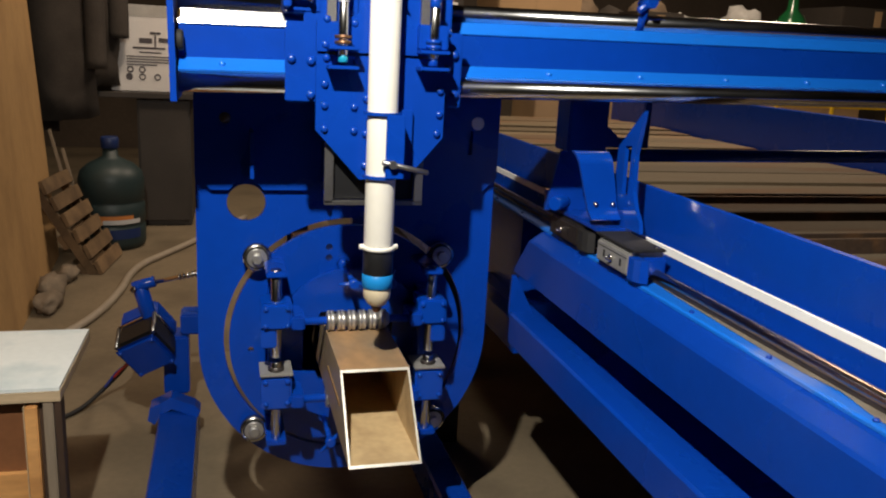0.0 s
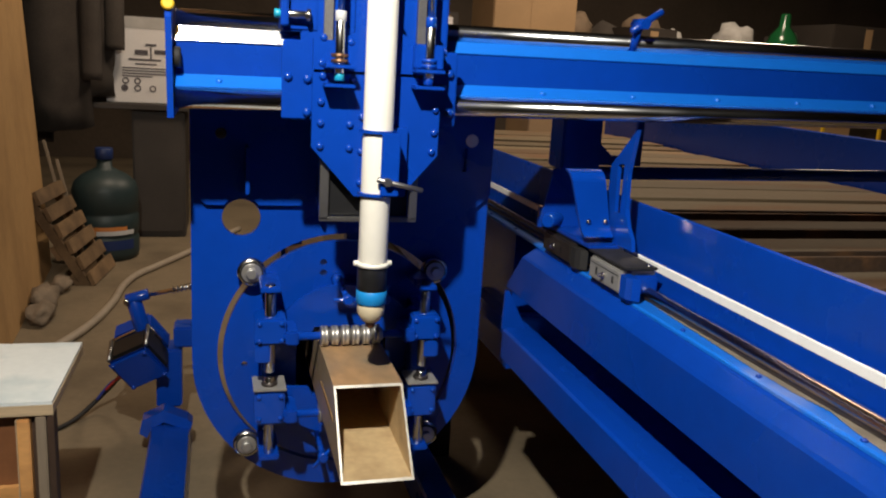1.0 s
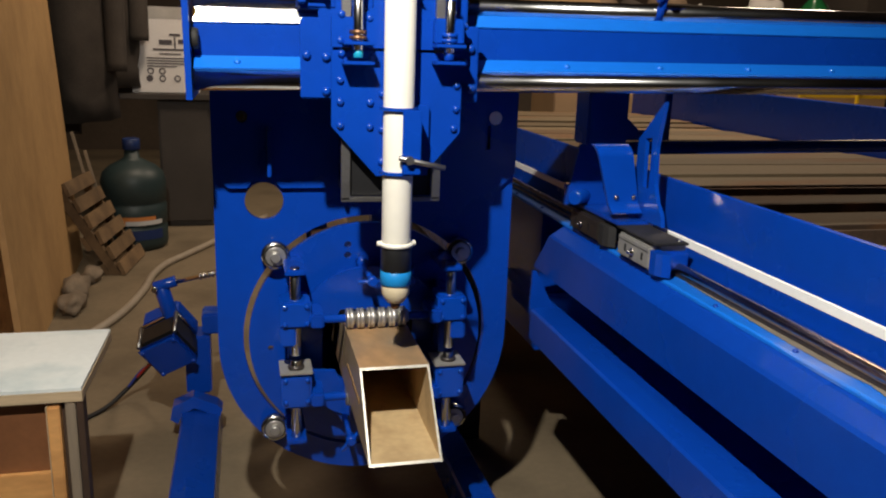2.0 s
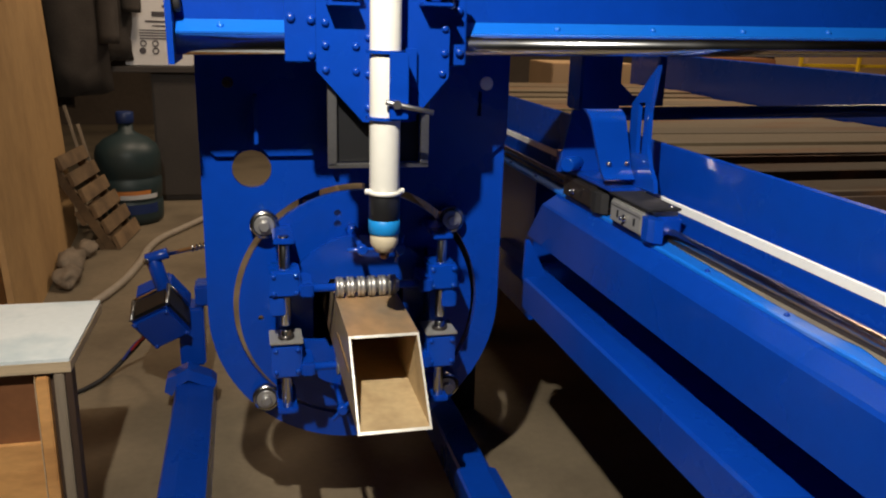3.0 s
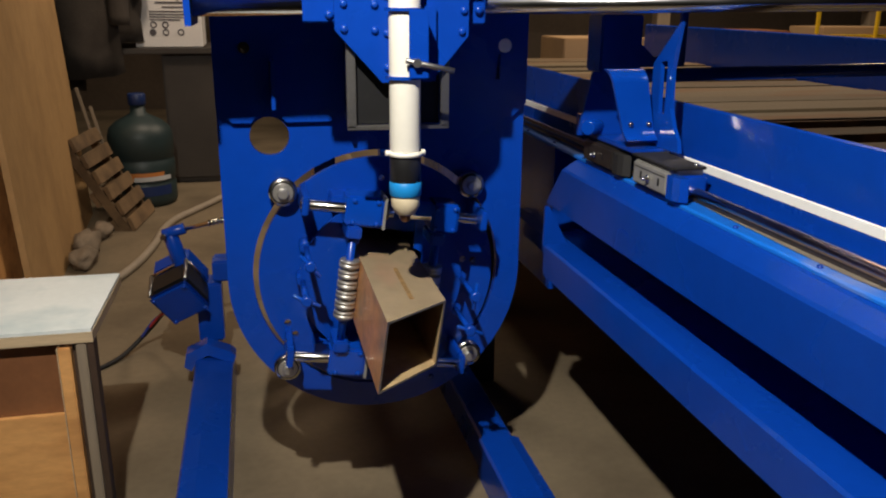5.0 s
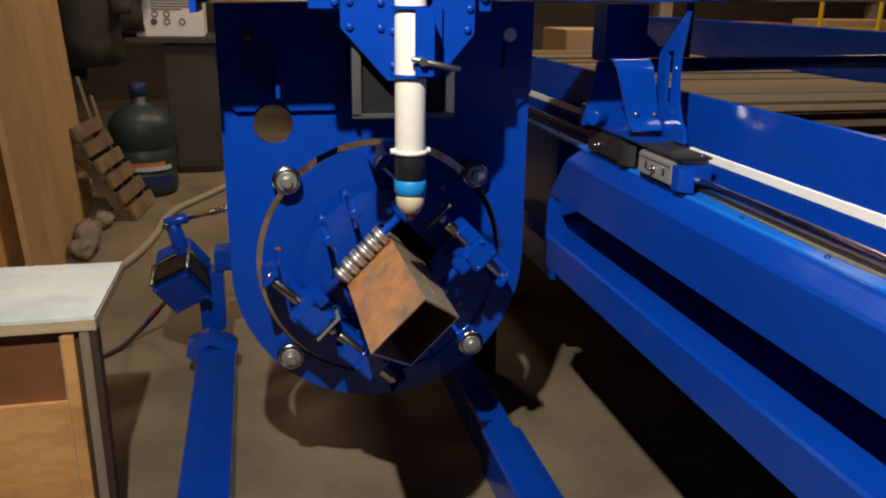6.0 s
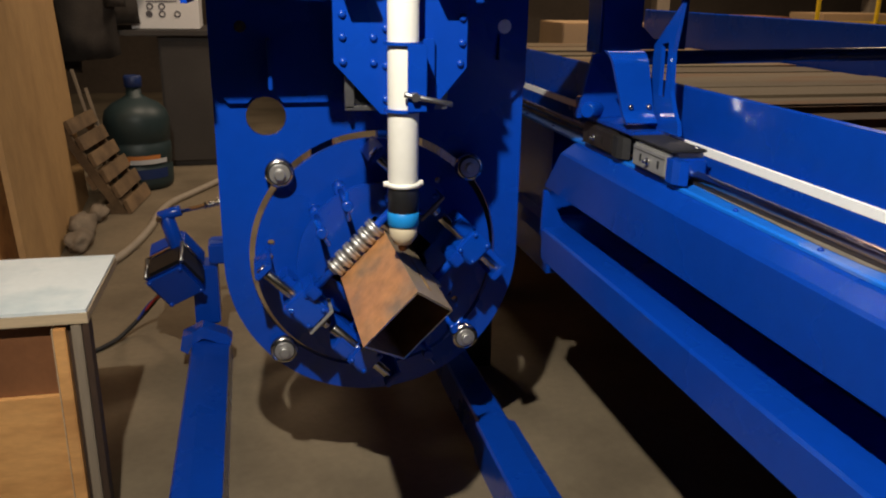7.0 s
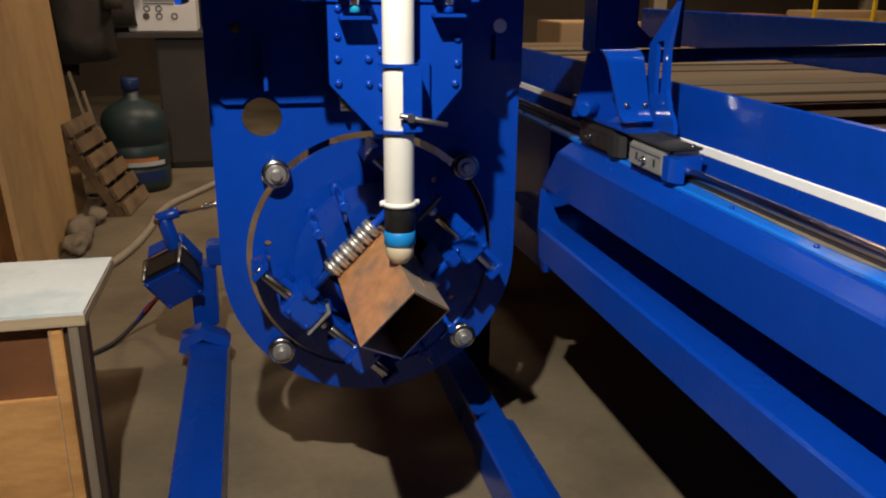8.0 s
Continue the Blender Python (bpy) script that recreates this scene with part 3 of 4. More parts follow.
box(bm, TX - 0.003, TX + 0.045, -0.236, -0.226, 0.730, 0.826, 0.001)
hold = part("torch_holder", bm, BLUE, slide)
bm = B()
rod(bm, (TX - 0.004, TY - 0.030, 0.760), (TX + 0.058, TY - 0.034, 0.747), 0.0036, seg=12, rim=0.0006)
rod(bm, (TX + 0.010, TY - 0.024, 0.757), (TX + 0.010, TY - 0.036, 0.757), 0.006, seg=6)
part("clamp_screw", bm, GREY_STEEL, hold, "grey steel clamp screw")
bm = B()
turned(bm, [(0, 0.0203), (0.001, 0.0206), (0.352, 0.0206), (0.354, 0.0195)], (TX, TY, TIP0 + 0.098), (0, 0, 1), 40)
torch = part("torch_pipe", bm, PVC, slide, "white plastic torch sleeve")
bm = B()
turned(bm, [(0, 0.021), (0, 0.0235), (0.005, 0.0235), (0.006, 0.0208)], (TX, TY, TIP0 + 0.092), (0, 0, 1), 40)
rod(bm, (TX - 0.027, TY, TIP0 + 0.0955), (TX + 0.027, TY, TIP0 + 0.0955), 0.004, seg=12, rim=0.0008)
part("collar", bm, PVC, torch)
bm = B()
turned(bm, [(0, 0.0205), (0.001, 0.0213), (0.034, 0.0213), (0.036, 0.0205)], (TX, TY, TIP0 + 0.057), (0, 0, 1), 40)
part("grip", bm, BLACK, torch, "matt black torch grip")
bm = B()
turned(bm, [(0, 0.0205), (0.001, 0.0216), (0.019, 0.0216), (0.020, 0.0205)], (TX, TY, TIP0 + 0.0375), (0, 0, 1), 40)
part("ring", bm, CYAN, torch, "light blue ring")
bm = B()
turned(bm, [(0, 0.0115), (0.003, 0.014), (0.012, 0.0192), (0.026, 0.0196), (0.027, 0.019)], (TX, TY, TIP0 + 0.011), (0, 0, 1), 40)
part("shield_cup", bm, CREAM, torch, "cream ceramic shield cup")
bm = B()
turned(bm, [(0, 0.003), (0.002, 0.006), (0.008, 0.0075), (0.012, 0.0075)], (TX, TY, TIP0), (0, 0, 1), 28)
part("nozzle", bm, COPPER, torch, "burnt copper nozzle")
bm = B()
rod(bm, (TX, TY, TIP0 + 0.452), (TX, TY, TIP0 + 0.62), 0.0165, seg=24)
part("hose", bm, RUBBER, torch, "black rubber hose")

# ------------------------------------------------------------------ gantry foot on the rail
foot = thing("gantry_bracket", "blue welded gantry bracket riding on two bearing blocks", "bracket", (0, 0, 0))
bm = B()
box(bm, 0.374, 0.448, -0.020, 0.040, 0.744, 0.838, 0.003)
plate_xz(bm, [(0.350, 0.637), (0.432, 0.637), (0.432, 0.7435), (0.372, 0.7435)], 0.000, 0.008)
part("post", bm, BLUE, foot)
bm = B()
fold = [(-0.098 - 0.022 * math.sin(radians(t)), 0.735 + 0.022 * math.cos(radians(t))) for t in range(0, 85, 9)]
flare = [(-0.124 - 0.022 * (1 - math.cos(radians(t))), 0.672 - 0.026 * math.sin(radians(t))) for t in range(5, 75, 10)]
front = fold + flare
back = [(y + 0.005, z - 0.003) for y, z in front]
extrude_profile(bm, front + back[::-1], 0.349, 0.411, "x")
for v in bm.verts:
    v.co.x += (0.757 - v.co.z) * (0.26 if v.co.x < 0.38 else 0.17)
part("curved_plate", bm, BLUE_GLOSS, foot, "glossy curved blue plate")
bm = B()
plate_xz(bm, [(-0.197, 0.637), (-0.192, 0.655), (-0.176, 0.672), (-0.161, 0.700), (-0.157, 0.758), (-0.172, 0.830), (-0.120, 0.785), (-0.096, 0.765), (-0.092, 0.637)],
         -0.4395, -0.4325, [[(-0.143, 0.690), (-0.124, 0.690), (-0.120, 0.768), (-0.142, 0.772)]])
bmesh.ops.transform(bm, matrix=Matrix.Rotation(radians(90), 4, "Z"), verts=bm.verts[:])
part("side_plate", bm, BLUE_GLOSS, foot)
bm = B()
box(bm, 0.384, 0.446, -0.150, 0.040, 0.6285, 0.6365, 0.002)
part("base_plate", bm, BLUE, foot)
bm = B()
box(bm, 0.379, 0.436, -0.280, -0.1505, 0.6285, 0.6325, 0.0015)
part("cover_strip", bm, RUBBER, foot, "black strip lying over the near block")
bm = B()
dome_bolt(bm, (0.424, -0.270, 0.6325), (0, 0, 1), 0.0042)
part("bolt", bm, STEEL, foot)
for px in (0.387, 0.418):
    bm = B()
    dome_bolt(bm, (px, -0.1245, 0.672), (0, -1, 0.1), 0.0045)
    part("bolt", bm, STEEL, foot)
for y0, y1 in ((-0.271, -0.166), (-0.087, 0.034)):
    near = y0 < -0.2
    bm = B()
    box(bm, 0.393, 0.436, y0, y1, 0.592, 0.628, 0.002)
    box(bm, 0.376, 0.3925, y0, y1, 0.590, 0.6255, 0.003)
    # the far block's shade is put into its darker steel
    blk = part("bearing_block", bm, BLOCK if near else DARK_STEEL, foot, "steel bearing block, bare grey near, darkened for shade far")
    yc = -0.221 if near else -0.019
    bm = B()
    rod(bm, (0.376, yc, 0.606), (0.371, yc, 0.606), 0.0055, seg=16, rim=0.0015)
    rod(bm, (0.3713, yc, 0.606), (0.366, yc, 0.606), 0.0030, seg=6)
    part("bolt", bm, STEEL, blk, "bright steel screw")
    for dy in (-0.029, 0.027):
        bm = B()
        box(bm, 0.3752, 0.3761, yc + dy - 0.0024, yc + dy + 0.0024, 0.601, 0.612, 0)
        part("slot", bm, BLACK, blk, "dark adjusting slot")
    bm = B()
    box(bm, 0.3754, 0.3761, y0 + 0.002, y1 - 0.002, 0.6165, 0.6175, 0)
    part("joint", bm, BLACK, blk, "fine dark joint line")
    bm = B()
    extrude_profile(bm, [(0.377, y0 - 0.002), (0.377, y0 - 0.020), (0.382, y0 - 0.031), (0.390, y0 - 0.037), (0.3925, y0 - 0.038), (0.3925, y0 - 0.002)], 0.588, 0.622, "z")
    box(bm, 0.393, 0.436, y0 - 0.014, y0 - 0.002, 0.592, 0.621, 0.004)
    part("wiper", bm, BLUE if near else RUBBER, blk)
for yy in (0.012, 0.040):
    bm = B()
    rod(bm, (0.374, yy, 0.637), (0.374, yy, 0.668), 0.012, seg=6, rim=0.001)
    part("nut", bm, BLUE_GLOSS, foot)
bm = B()
rod(bm, (0.358, -0.020, 0.652), (0.40, 0.020, 0.652), 0.013, seg=20, rim=0.002)
part("knob", bm, BLUE_GLOSS, foot)
tie = thing("tie_tube", "blue round tie tube running behind the gantry beam", "tube", (0, 0, 0))
bm = B()
rod(bm, (0.44, 0.02, 0.7345), (2.3, 0.02, 0.756), 0.0120, seg=24)
part("pipe", bm, BLUE, tie)
bm = B()
plate_xz(bm, [(0.46, 0.75), (0.545, 0.75), (0.545, 0.85), (0.533, 0.85), (0.533, 0.79), (0.52, 0.768), (0.485, 0.768), (0.46, 0.79)], 0.01, 0.018)
part("hanger_plate", bm, BLUE, tie)

# ------------------------------------------------------------------ rail bed along the cutting table
bed = thing("rail_bed", "long blue steel rail bed with a round guide rail and rack", "machine bed", (0, 0, 0))
Y0, Y1 = -3.2, 1.6
bm = B()
extrude_profile(bm, [(0.366, 0.4735), (0.366, 0.553), (0.369, 0.558), (0.383, 0.575), (0.387, 0.578), (0.480, 0.578), (0.480, 0.4735)], Y0, 0.065, "y")
for v in bm.verts:
    if v.co.y > 0:
        v.co.y = 0.105 + (0.556 - v.co.z) * 0.95
part("upper_beam", bm, BLUE, bed)
bm = B()
extrude_profile(bm, [(0.409, 0.26), (0.409, 0.572), (0.413, 0.578), (0.480, 0.578), (0.480, 0.26)], 0.26, Y1, "y")
part("rear_beam", bm, BLUE, bed)
bm = B()
extrude_profile(bm, [(0.3868, 0.5785), (0.3868, 0.582), (0.389, 0.5845), (0.446, 0.5845), (0.446, 0.5785)], Y0, Y1, "y")
part("rail_seat", bm, BLUE_LIT_WORN, bed, "rail seat in worn blue, brightened to look lit")
bm = B()
edge = [(-0.87, 0.008), (-0.79, 0.019), (-0.74, 0.014), (-0.69, 0.004), (-0.64, 0.010), (-0.57, 0.011), (-0.51, 0.009), (-0.45, 0.006), (-0.38, 0.004), (-0.32, 0.001)]
lo = [bm.verts.new((0.4135 - w, y, 0.5853)) for y, w in edge]
hi = [bm.verts.new((0.4135, y, 0.5853)) for y, w in edge]
for i in range(len(edge) - 1):
    bm.faces.new((lo[i], hi[i], hi[i + 1], lo[i + 1]))
part("bare_strip", bm, BARE, bed, "bare tan metal where paint wore off")
bm = B()
extrude_profile(bm, [(0.4145, 0.5847), (0.4160, 0.592), (0.4240, 0.592), (0.4255, 0.5847)], Y0, Y1, "y")
part("rail_support", bm, DARK_STEEL, bed)
bm = B()
rod(bm, (0.420, Y0, 0.5955), (0.420, Y1, 0.5955), 0.0078, seg=24)
part("guide_rail", bm, RAIL, bed, "dark oiled round guide rail")
bm = B()
extrude_profile(bm, [(0.4600, 0.6140), (0.4600, 0.6255), (0.4635, 0.6268), (0.4640, 0.6140)], Y0, Y1, "y")
part("rack_bar", bm, ZINC, bed, "white flat rack bar")
bm = B()
extrude_profile(bm, [(0.460, 0.5788), (0.460, 0.6135), (0.484, 0.6135), (0.484, 0.5788)], Y0, Y1, "y")
part("rack_seat", bm, BLUE, bed)
bm = B()
extrude_profile(bm, [(0.488, 0.26), (0.488, 0.700), (0.492, 0.702), (0.496, 0.700), (0.496, 0.26)], Y0, 3.1, "y")
part("side_sheet", bm, BLUE, bed)
bm = B()
extrude_profile(bm, [(0.329, 0.357), (0.329, 0.413), (0.333, 0.417), (0.370, 0.417), (0.374, 0.413), (0.374, 0.357)], Y0, 0.085, "y")
part("lower_beam", bm, BLUE, bed)
# its unseen far length is added to block light on the floor behind
bm = B()
extrude_profile(bm, [(0.378, 0.358), (0.378, 0.392), (0.480, 0.392), (0.480, 0.358)], Y0, 0.46, "y")
part("inner_beam", bm, BLUE, bed)
bm = B()
plate_xz(bm, [(0.340, 0.403), (0.393, 0.397), (0.350, 0.481), (0.342, 0.481)], 0.120, 0.127)
part("gusset", bm, BLUE, bed)
for yy in (-3.0, -1.5, 0.9):
    bm = B()
    box(bm, 0.39, 0.47, yy, yy + 0.08, FLOOR, 0.3565 if yy < 0 else 0.2595, 0.004)
    part("leg", bm, BLUE, bed)
for k in range(9):
    bm = B()
    dome_bolt(bm, (0.394, -0.92 + k * 0.164, 0.5845), (0, 0, 1), 0.0037)
    part("bolt", bm, BLUE, bed)
bm = B()
extrude_profile(bm, [(0.498, 0.26), (0.498, 0.480), (1.99, 0.480), (1.99, 0.26)], Y0, 3.1, "y")
part("tray", bm, BLUE, bed)
bm = B()
extrude_profile(bm, [(1.995, 0.26), (1.995, 0.738), (2.002, 0.742), (2.01, 0.738), (2.01, 0.26)], Y0, 3.1, "y")
part("side_sheet", bm, BLUE, bed)

# timber and rusty slats lying across the table
rng = random.Random(4)


def plank(y0, y1):
    bm = B()
    m = Matrix.Translation((1.24, (y0 + y1) / 2, 0)) @ Matrix.Rotation(radians(rng.uniform(-0.4, 0.4)), 4, "Z")
    w = (y1 - y0) / 2
    box(bm, -0.735, 0.735, -w, w, 0.4805, 0.565 + rng.uniform(-0.006, 0.006), 0.004, m)
    solo("timber_plank", bm, PLANK, "weathered grey-brown timber plank on the table", "plank", group="table planks")


def slat(y):
    bm = B()
    box(bm, 0.50, 1.985, y, y + 0.010, 0.4805, 0.572, 0.001)
    solo("support_slat", bm, RUST_BAR, "rusted steel support slat across the table", "slat", group="table slats")


# boards lie side by side, with open dark slots where the slats stand
for y0, y1 in ((-0.86, -0.74), (-0.64, -0.53), (-0.43, -0.30), (-0.20, -0.08), (0.115, 0.245), (0.352, 0.455)):
    plank(y0, y1)
for y in (-0.69, -0.48, -0.25, 0.02, 0.07, 0.295, 0.50, 0.545):
    slat(y)
y = 0.605
while y < 3.0:
    w = rng.uniform(0.13, 0.20)
    plank(y, y + w)
    y += w + rng.choice((0.005, 0.008, 0.03))

# ------------------------------------------------------------------ drive motor beside the chuck
drive = thing("drive_motor", "blue stepper motor on a tilted bracket at the floor beam", "motor", (0.0376, 0.2289, -0.1524))
drive.scale = (1.17, 1.17, 1.17)
mm = Matrix.Translation((-0.363, 0.28, 0.279)) @ Matrix.Rotation(radians(24), 4, "X") @ Matrix.Rotation(radians(-30), 4, "Y")
bm = B()
box(bm, -0.044, 0.044, 0.0, 0.012, -0.044, 0.044, 0.007, mm)
part("face_plate", bm, BLUE, drive)
bm = B()
box(bm, -0.042, 0.042, 0.013, 0.070, -0.042, 0.042, 0.008, mm)
part("motor_body", bm, BLACK, drive, "dark laminated motor body")
bm = B()
box(bm, -0.042, 0.042, 0.071, 0.118, -0.042, 0.042, 0.008, mm)
part("rear_cap", bm, BLUE, drive)
for ex in (-0.041, 0.041):
    bm = B()
    rod(bm, mm @ Vector((ex, 0.0125, 0.041)), mm @ Vector((ex, 0.0705, 0.041)), 0.0040, seg=10)
    part("tie_bolt", bm, GREY_STEEL, drive, "bare steel corner edge")
for a, b in (((-0.041, 0.041), (0.041, 0.041)), ((0.041, 0.041), (0.041, -0.030))):
    bm = B()
    rod(bm, mm @ Vector((a[0], 0.0705, a[1])), mm @ Vector((b[0], 0.0705, b[1])), 0.0032, seg=10)
    part("edge_trim", bm, STEEL, drive, "bare bright steel edge")
for qx in (-0.035, 0.035):
    for qz in (-0.035, 0.035):
        bm = B()
        c = mm @ Vector((qx, 0, qz))
        dome_bolt(bm, c, mm.to_3x3() @ Vector((0, -1, 0)), 0.005)
        part("bolt", bm, BLUE, drive)
bm = B()
box(bm, -0.335, -0.284, 0.332, 0.40, 0.1725, 0.300, 0.004)
box(bm, -0.30, -0.255, 0.34, 0.40, 0.301, 0.345, 0.004)
part("mount_arm", bm, BLUE, drive)
bm = B()
rod(bm, (-0.376, 0.33, 0.415), (-0.352, 0.33, 0.325), 0.015, seg=18, rim=0.002)
rod(bm, (-0.388, 0.325, 0.412), (-0.345, 0.325, 0.424), 0.011, seg=14, rim=0.001)
part("lever_arm", bm, BLUE, drive)
bm = B()
rod(bm, (-0.345, 0.325, 0.422), (-0.20, 0.325, 0.452), 0.0045, seg=12)
for k in range(5):
    rod(bm, (-0.300 + 0.008 * k, 0.325, 0.4313 + 0.00166 * k), (-0.296 + 0.008 * k, 0.325, 0.4321 + 0.00166 * k), 0.0072, seg=12)
part("tension_screw", bm, STEEL, drive, "bright threaded tension screw")
bm = B()
rod(bm, (-0.386, 0.318, 0.412), (-0.386, 0.304, 0.412), 0.006, seg=12, rim=0.001)
part("bolt", bm, STEEL, drive)
bm = B()
plate_xz(bm, [(-0.375, 0.150), (-0.368, 0.178), (-0.335, 0.190), (-0.318, 0.198), (-0.300, 0.190), (-0.262, 0.176), (-0.250, 0.165), (-0.262, 0.140), (-0.290, 0.162), (-0.318, 0.172), (-0.345, 0.160), (-0.358, 0.140)], 0.262, 0.30)
for v in bm.verts:
    v.co.x = -0.312 + (v.co.x + 0.312) * 0.82
part("saddle", bm, BLUE_GLOSS, drive)

# ------------------------------------------------------------------ cables on the floor
bm = B()
sweep(bm, [(x, y, FLOOR + 0.014) for x, y in ((-0.98, 0.80), (-0.78, 1.14), (-0.676, 1.364), (-0.618, 1.566), (-0.585, 1.80), (-0.575, 1.98), (-0.54, 2.15), (-0.46, 2.32), (-0.35, 2.55), (-0.1, 3.1))], 0.0135)
solo("floor_conduit", bm, CABLE, "grey flexible conduit lying across the concrete floor", "cable")
wires = thing("motor_lead", "dark motor lead with red and blue wires drooping to the floor", "cable", (0, 0, 0))
bm = B()
sweep(bm, [(-0.70, 0.60, FLOOR + 0.006), (-0.626, 0.683, FLOOR + 0.006), (-0.596, 0.711, FLOOR + 0.007), (-0.561, 0.754, FLOOR + 0.012), (-0.524, 0.800, -0.008), (-0.482, 0.805, 0.034), (-0.452, 0.775, 0.074), (-0.405, 0.700, 0.115)], 0.0058)
part("sheath", bm, RUBBER, wires)
bm = B()
sweep(bm, [(-0.492, 0.795, 0.030), (-0.458, 0.760, 0.074), (-0.405, 0.690, 0.125)], 0.0035)
part("wire", bm, WIRE_RED, wires, "thin red wire")
bm = B()
sweep(bm, [(-0.515, 0.795, 0.004), (-0.474, 0.785, 0.056), (-0.410, 0.690, 0.118)], 0.0035)
part("wire", bm, WIRE_BLUE, wires, "thin blue wire")

# ------------------------------------------------------------------ wooden stand beside the camera
cab = thing("wooden_stand", "open plywood stand with a pale laminate top", "wooden box", (0, 0, 0))
bm = B()
vs = [(-0.95, -0.072), (-0.453, -0.072), (-0.449, 0.198), (-0.95, 0.206)]
lo = [bm.verts.new((x, y, 0.3515)) for x, y in vs]
hi = [bm.verts.new((x, y, 0.368)) for x, y in vs]
for i in range(4):
    bm.faces.new((lo[i], lo[(i + 1) % 4], hi[(i + 1) % 4], hi[i]))
bm.faces.new(lo[::-1])
bm.faces.new(hi)
bmesh.ops.recalc_face_normals(bm, faces=bm.faces[:])
part("top_core", bm, PLY_EDGE, cab, "raw plywood edge")
bm = B()
vs = [(-0.95, -0.071), (-0.454, -0.071), (-0.450, 0.197), (-0.95, 0.205)]
lo = [bm.verts.new((x, y, 0.3685)) for x, y in vs]
hi = [bm.verts.new((x, y, 0.374)) for x, y in vs]
for i in range(4):
    bm.faces.new((lo[i], lo[(i + 1) % 4], hi[(i + 1) % 4], hi[i]))
bm.faces.new(lo[::-1])
bm.faces.new(hi)
bmesh.ops.recalc_face_normals(bm, faces=bm.faces[:])
part("laminate_top", bm, BOARD, cab, "pale blue-white laminate sheet")
bm = B()
box(bm, -0.4630, -0.4530, -0.070, -0.042, FLOOR, 0.351, 0.001)
part("corner_post", bm, WOOD_SHADE, cab, "corner post in wood darkened for shade")
bm = B()
box(bm, -0.4790, -0.4645, -0.072, -0.045, FLOOR, 0.350, 0.002)
part("batten", bm, WOOD_GREY, cab, "grey weathered batten")
bm = B()
box(bm, -0.5050, -0.4870, -0.074, -0.045, FLOOR, 0.345, 0.002)
part("front_rail", bm, ORANGE_PLY, cab)
bm = B()
box(bm, -0.5065, -0.5052, -0.0745, -0.050, FLOOR, 0.345, 0)
part("raw_edge", bm, PLY_EDGE, cab, "pale raw plywood edge")
# shade in the gap beside the rail is a dark strip
bm = B()
box(bm, -0.4865, -0.4795, -0.060, -0.048, FLOOR, 0.350, 0.001)
part("shade_strip", bm, WOOD_SHADE, cab, "dark strip standing in for a shaded gap")
bm = B()
box(bm, -0.532, -0.516, -0.035, 0.150, FLOOR, 0.351, 0.001)
part("side_panel", bm, WOOD_SHADE, cab, "side panel in wood darkened for shade")
bm = B()
box(bm, -0.94, -0.516, 0.151, 0.163, FLOOR, 0.351, 0.001)
part("back_panel", bm, WOOD_RED, cab)
bm = B()
box(bm, -0.94, -0.5070, -0.062, -0.050, FLOOR, 0.229, 0.001)
part("front_panel", bm, ORANGE_PLY, cab, "orange-brown plywood panel")
# the top's shade is put into this panel's darker red-brown wood
bm = B()
box(bm, -0.94, -0.5070, -0.054, -0.044, 0.2292, 0.3505, 0.001)
part("front_panel", bm, WOOD_RED, cab, "recessed plywood panel, red-brown for the shade under the top")

# ------------------------------------------------------------------ plywood sheet, pallet, bottle, cartons
bm = B()
m = Matrix.Translation((-0.900, 2.36, FLOOR)) @ Matrix.Rotation(radians(3.4), 4, "Z") @ Matrix.Rotation(radians(-3.2), 4, "Y")
box(bm, -0.018, 0.0, -1.30, 0.0, 0.0, 1.9, 0.001, m)
solo("plywood_sheet", bm, PLY, "tall plywood sheet standing on edge", "plywood", group="plywood sheets")
bm = B()
box(bm, -0.075, -0.057, -2.2, -0.1, 0.0, 1.7, 0.001, m)
solo("plywood_sheet", bm, ORANGE_PLY, "orange plywood sheet standing behind another sheet", "plywood", group="plywood sheets")
pal = thing("pallet", "small slatted wooden pallet leaning on the plywood", "pallet", (0, 0, 0))
pm = Matrix.Translation((-0.672, 2.041, FLOOR)) @ Matrix.Rotation(radians(-7), 4, "Z") @ Matrix.Rotation(radians(-31), 4, "Y")
for yy in (0.0, 0.30):
    bm = B()
    box(bm, -0.058, -0.022, yy, yy + 0.022, 0.0, 0.44, 0.002, pm)
    part("runner", bm, PALLET, pal)
for yy in (0.03, 0.16):
    bm = B()
    box(bm, -0.080, -0.059, 0.001, 0.32, yy, yy + 0.06, 0.002, pm)
    part("brace", bm, PALLET, pal)
for i in range(6):
    bm = B()
    ms = pm @ Matrix.Translation((-0.0215, 0, 0.012 + i * 0.074)) @ Matrix.Rotation(radians(9), 4, "Y")
    box(bm, 0.0, 0.016, -0.004, 0.325, 0.0, 0.056, 0.002, ms)
    part("slat", bm, PALLET, pal)
for qx, ln in ((-0.800, 0.55), (-0.770, 0.47)):
    bm = B()
    box(bm, -0.006, 0.006, -0.005, 0.005, 0.0, ln, 0.001, Matrix.Translation((qx, 2.395, FLOOR)) @ Matrix.Rotation(radians(-12), 4, "Y"))
    solo("wood_strip", bm, WOOD_GREY, "thin grey wooden strip leaning beside the plywood", "batten", group="leaning strips")
jug = thing("water_bottle", "large blue-green water bottle standing on the floor", "bottle", (-0.70, 2.55, FLOOR))
bm = B()
R = 0.140
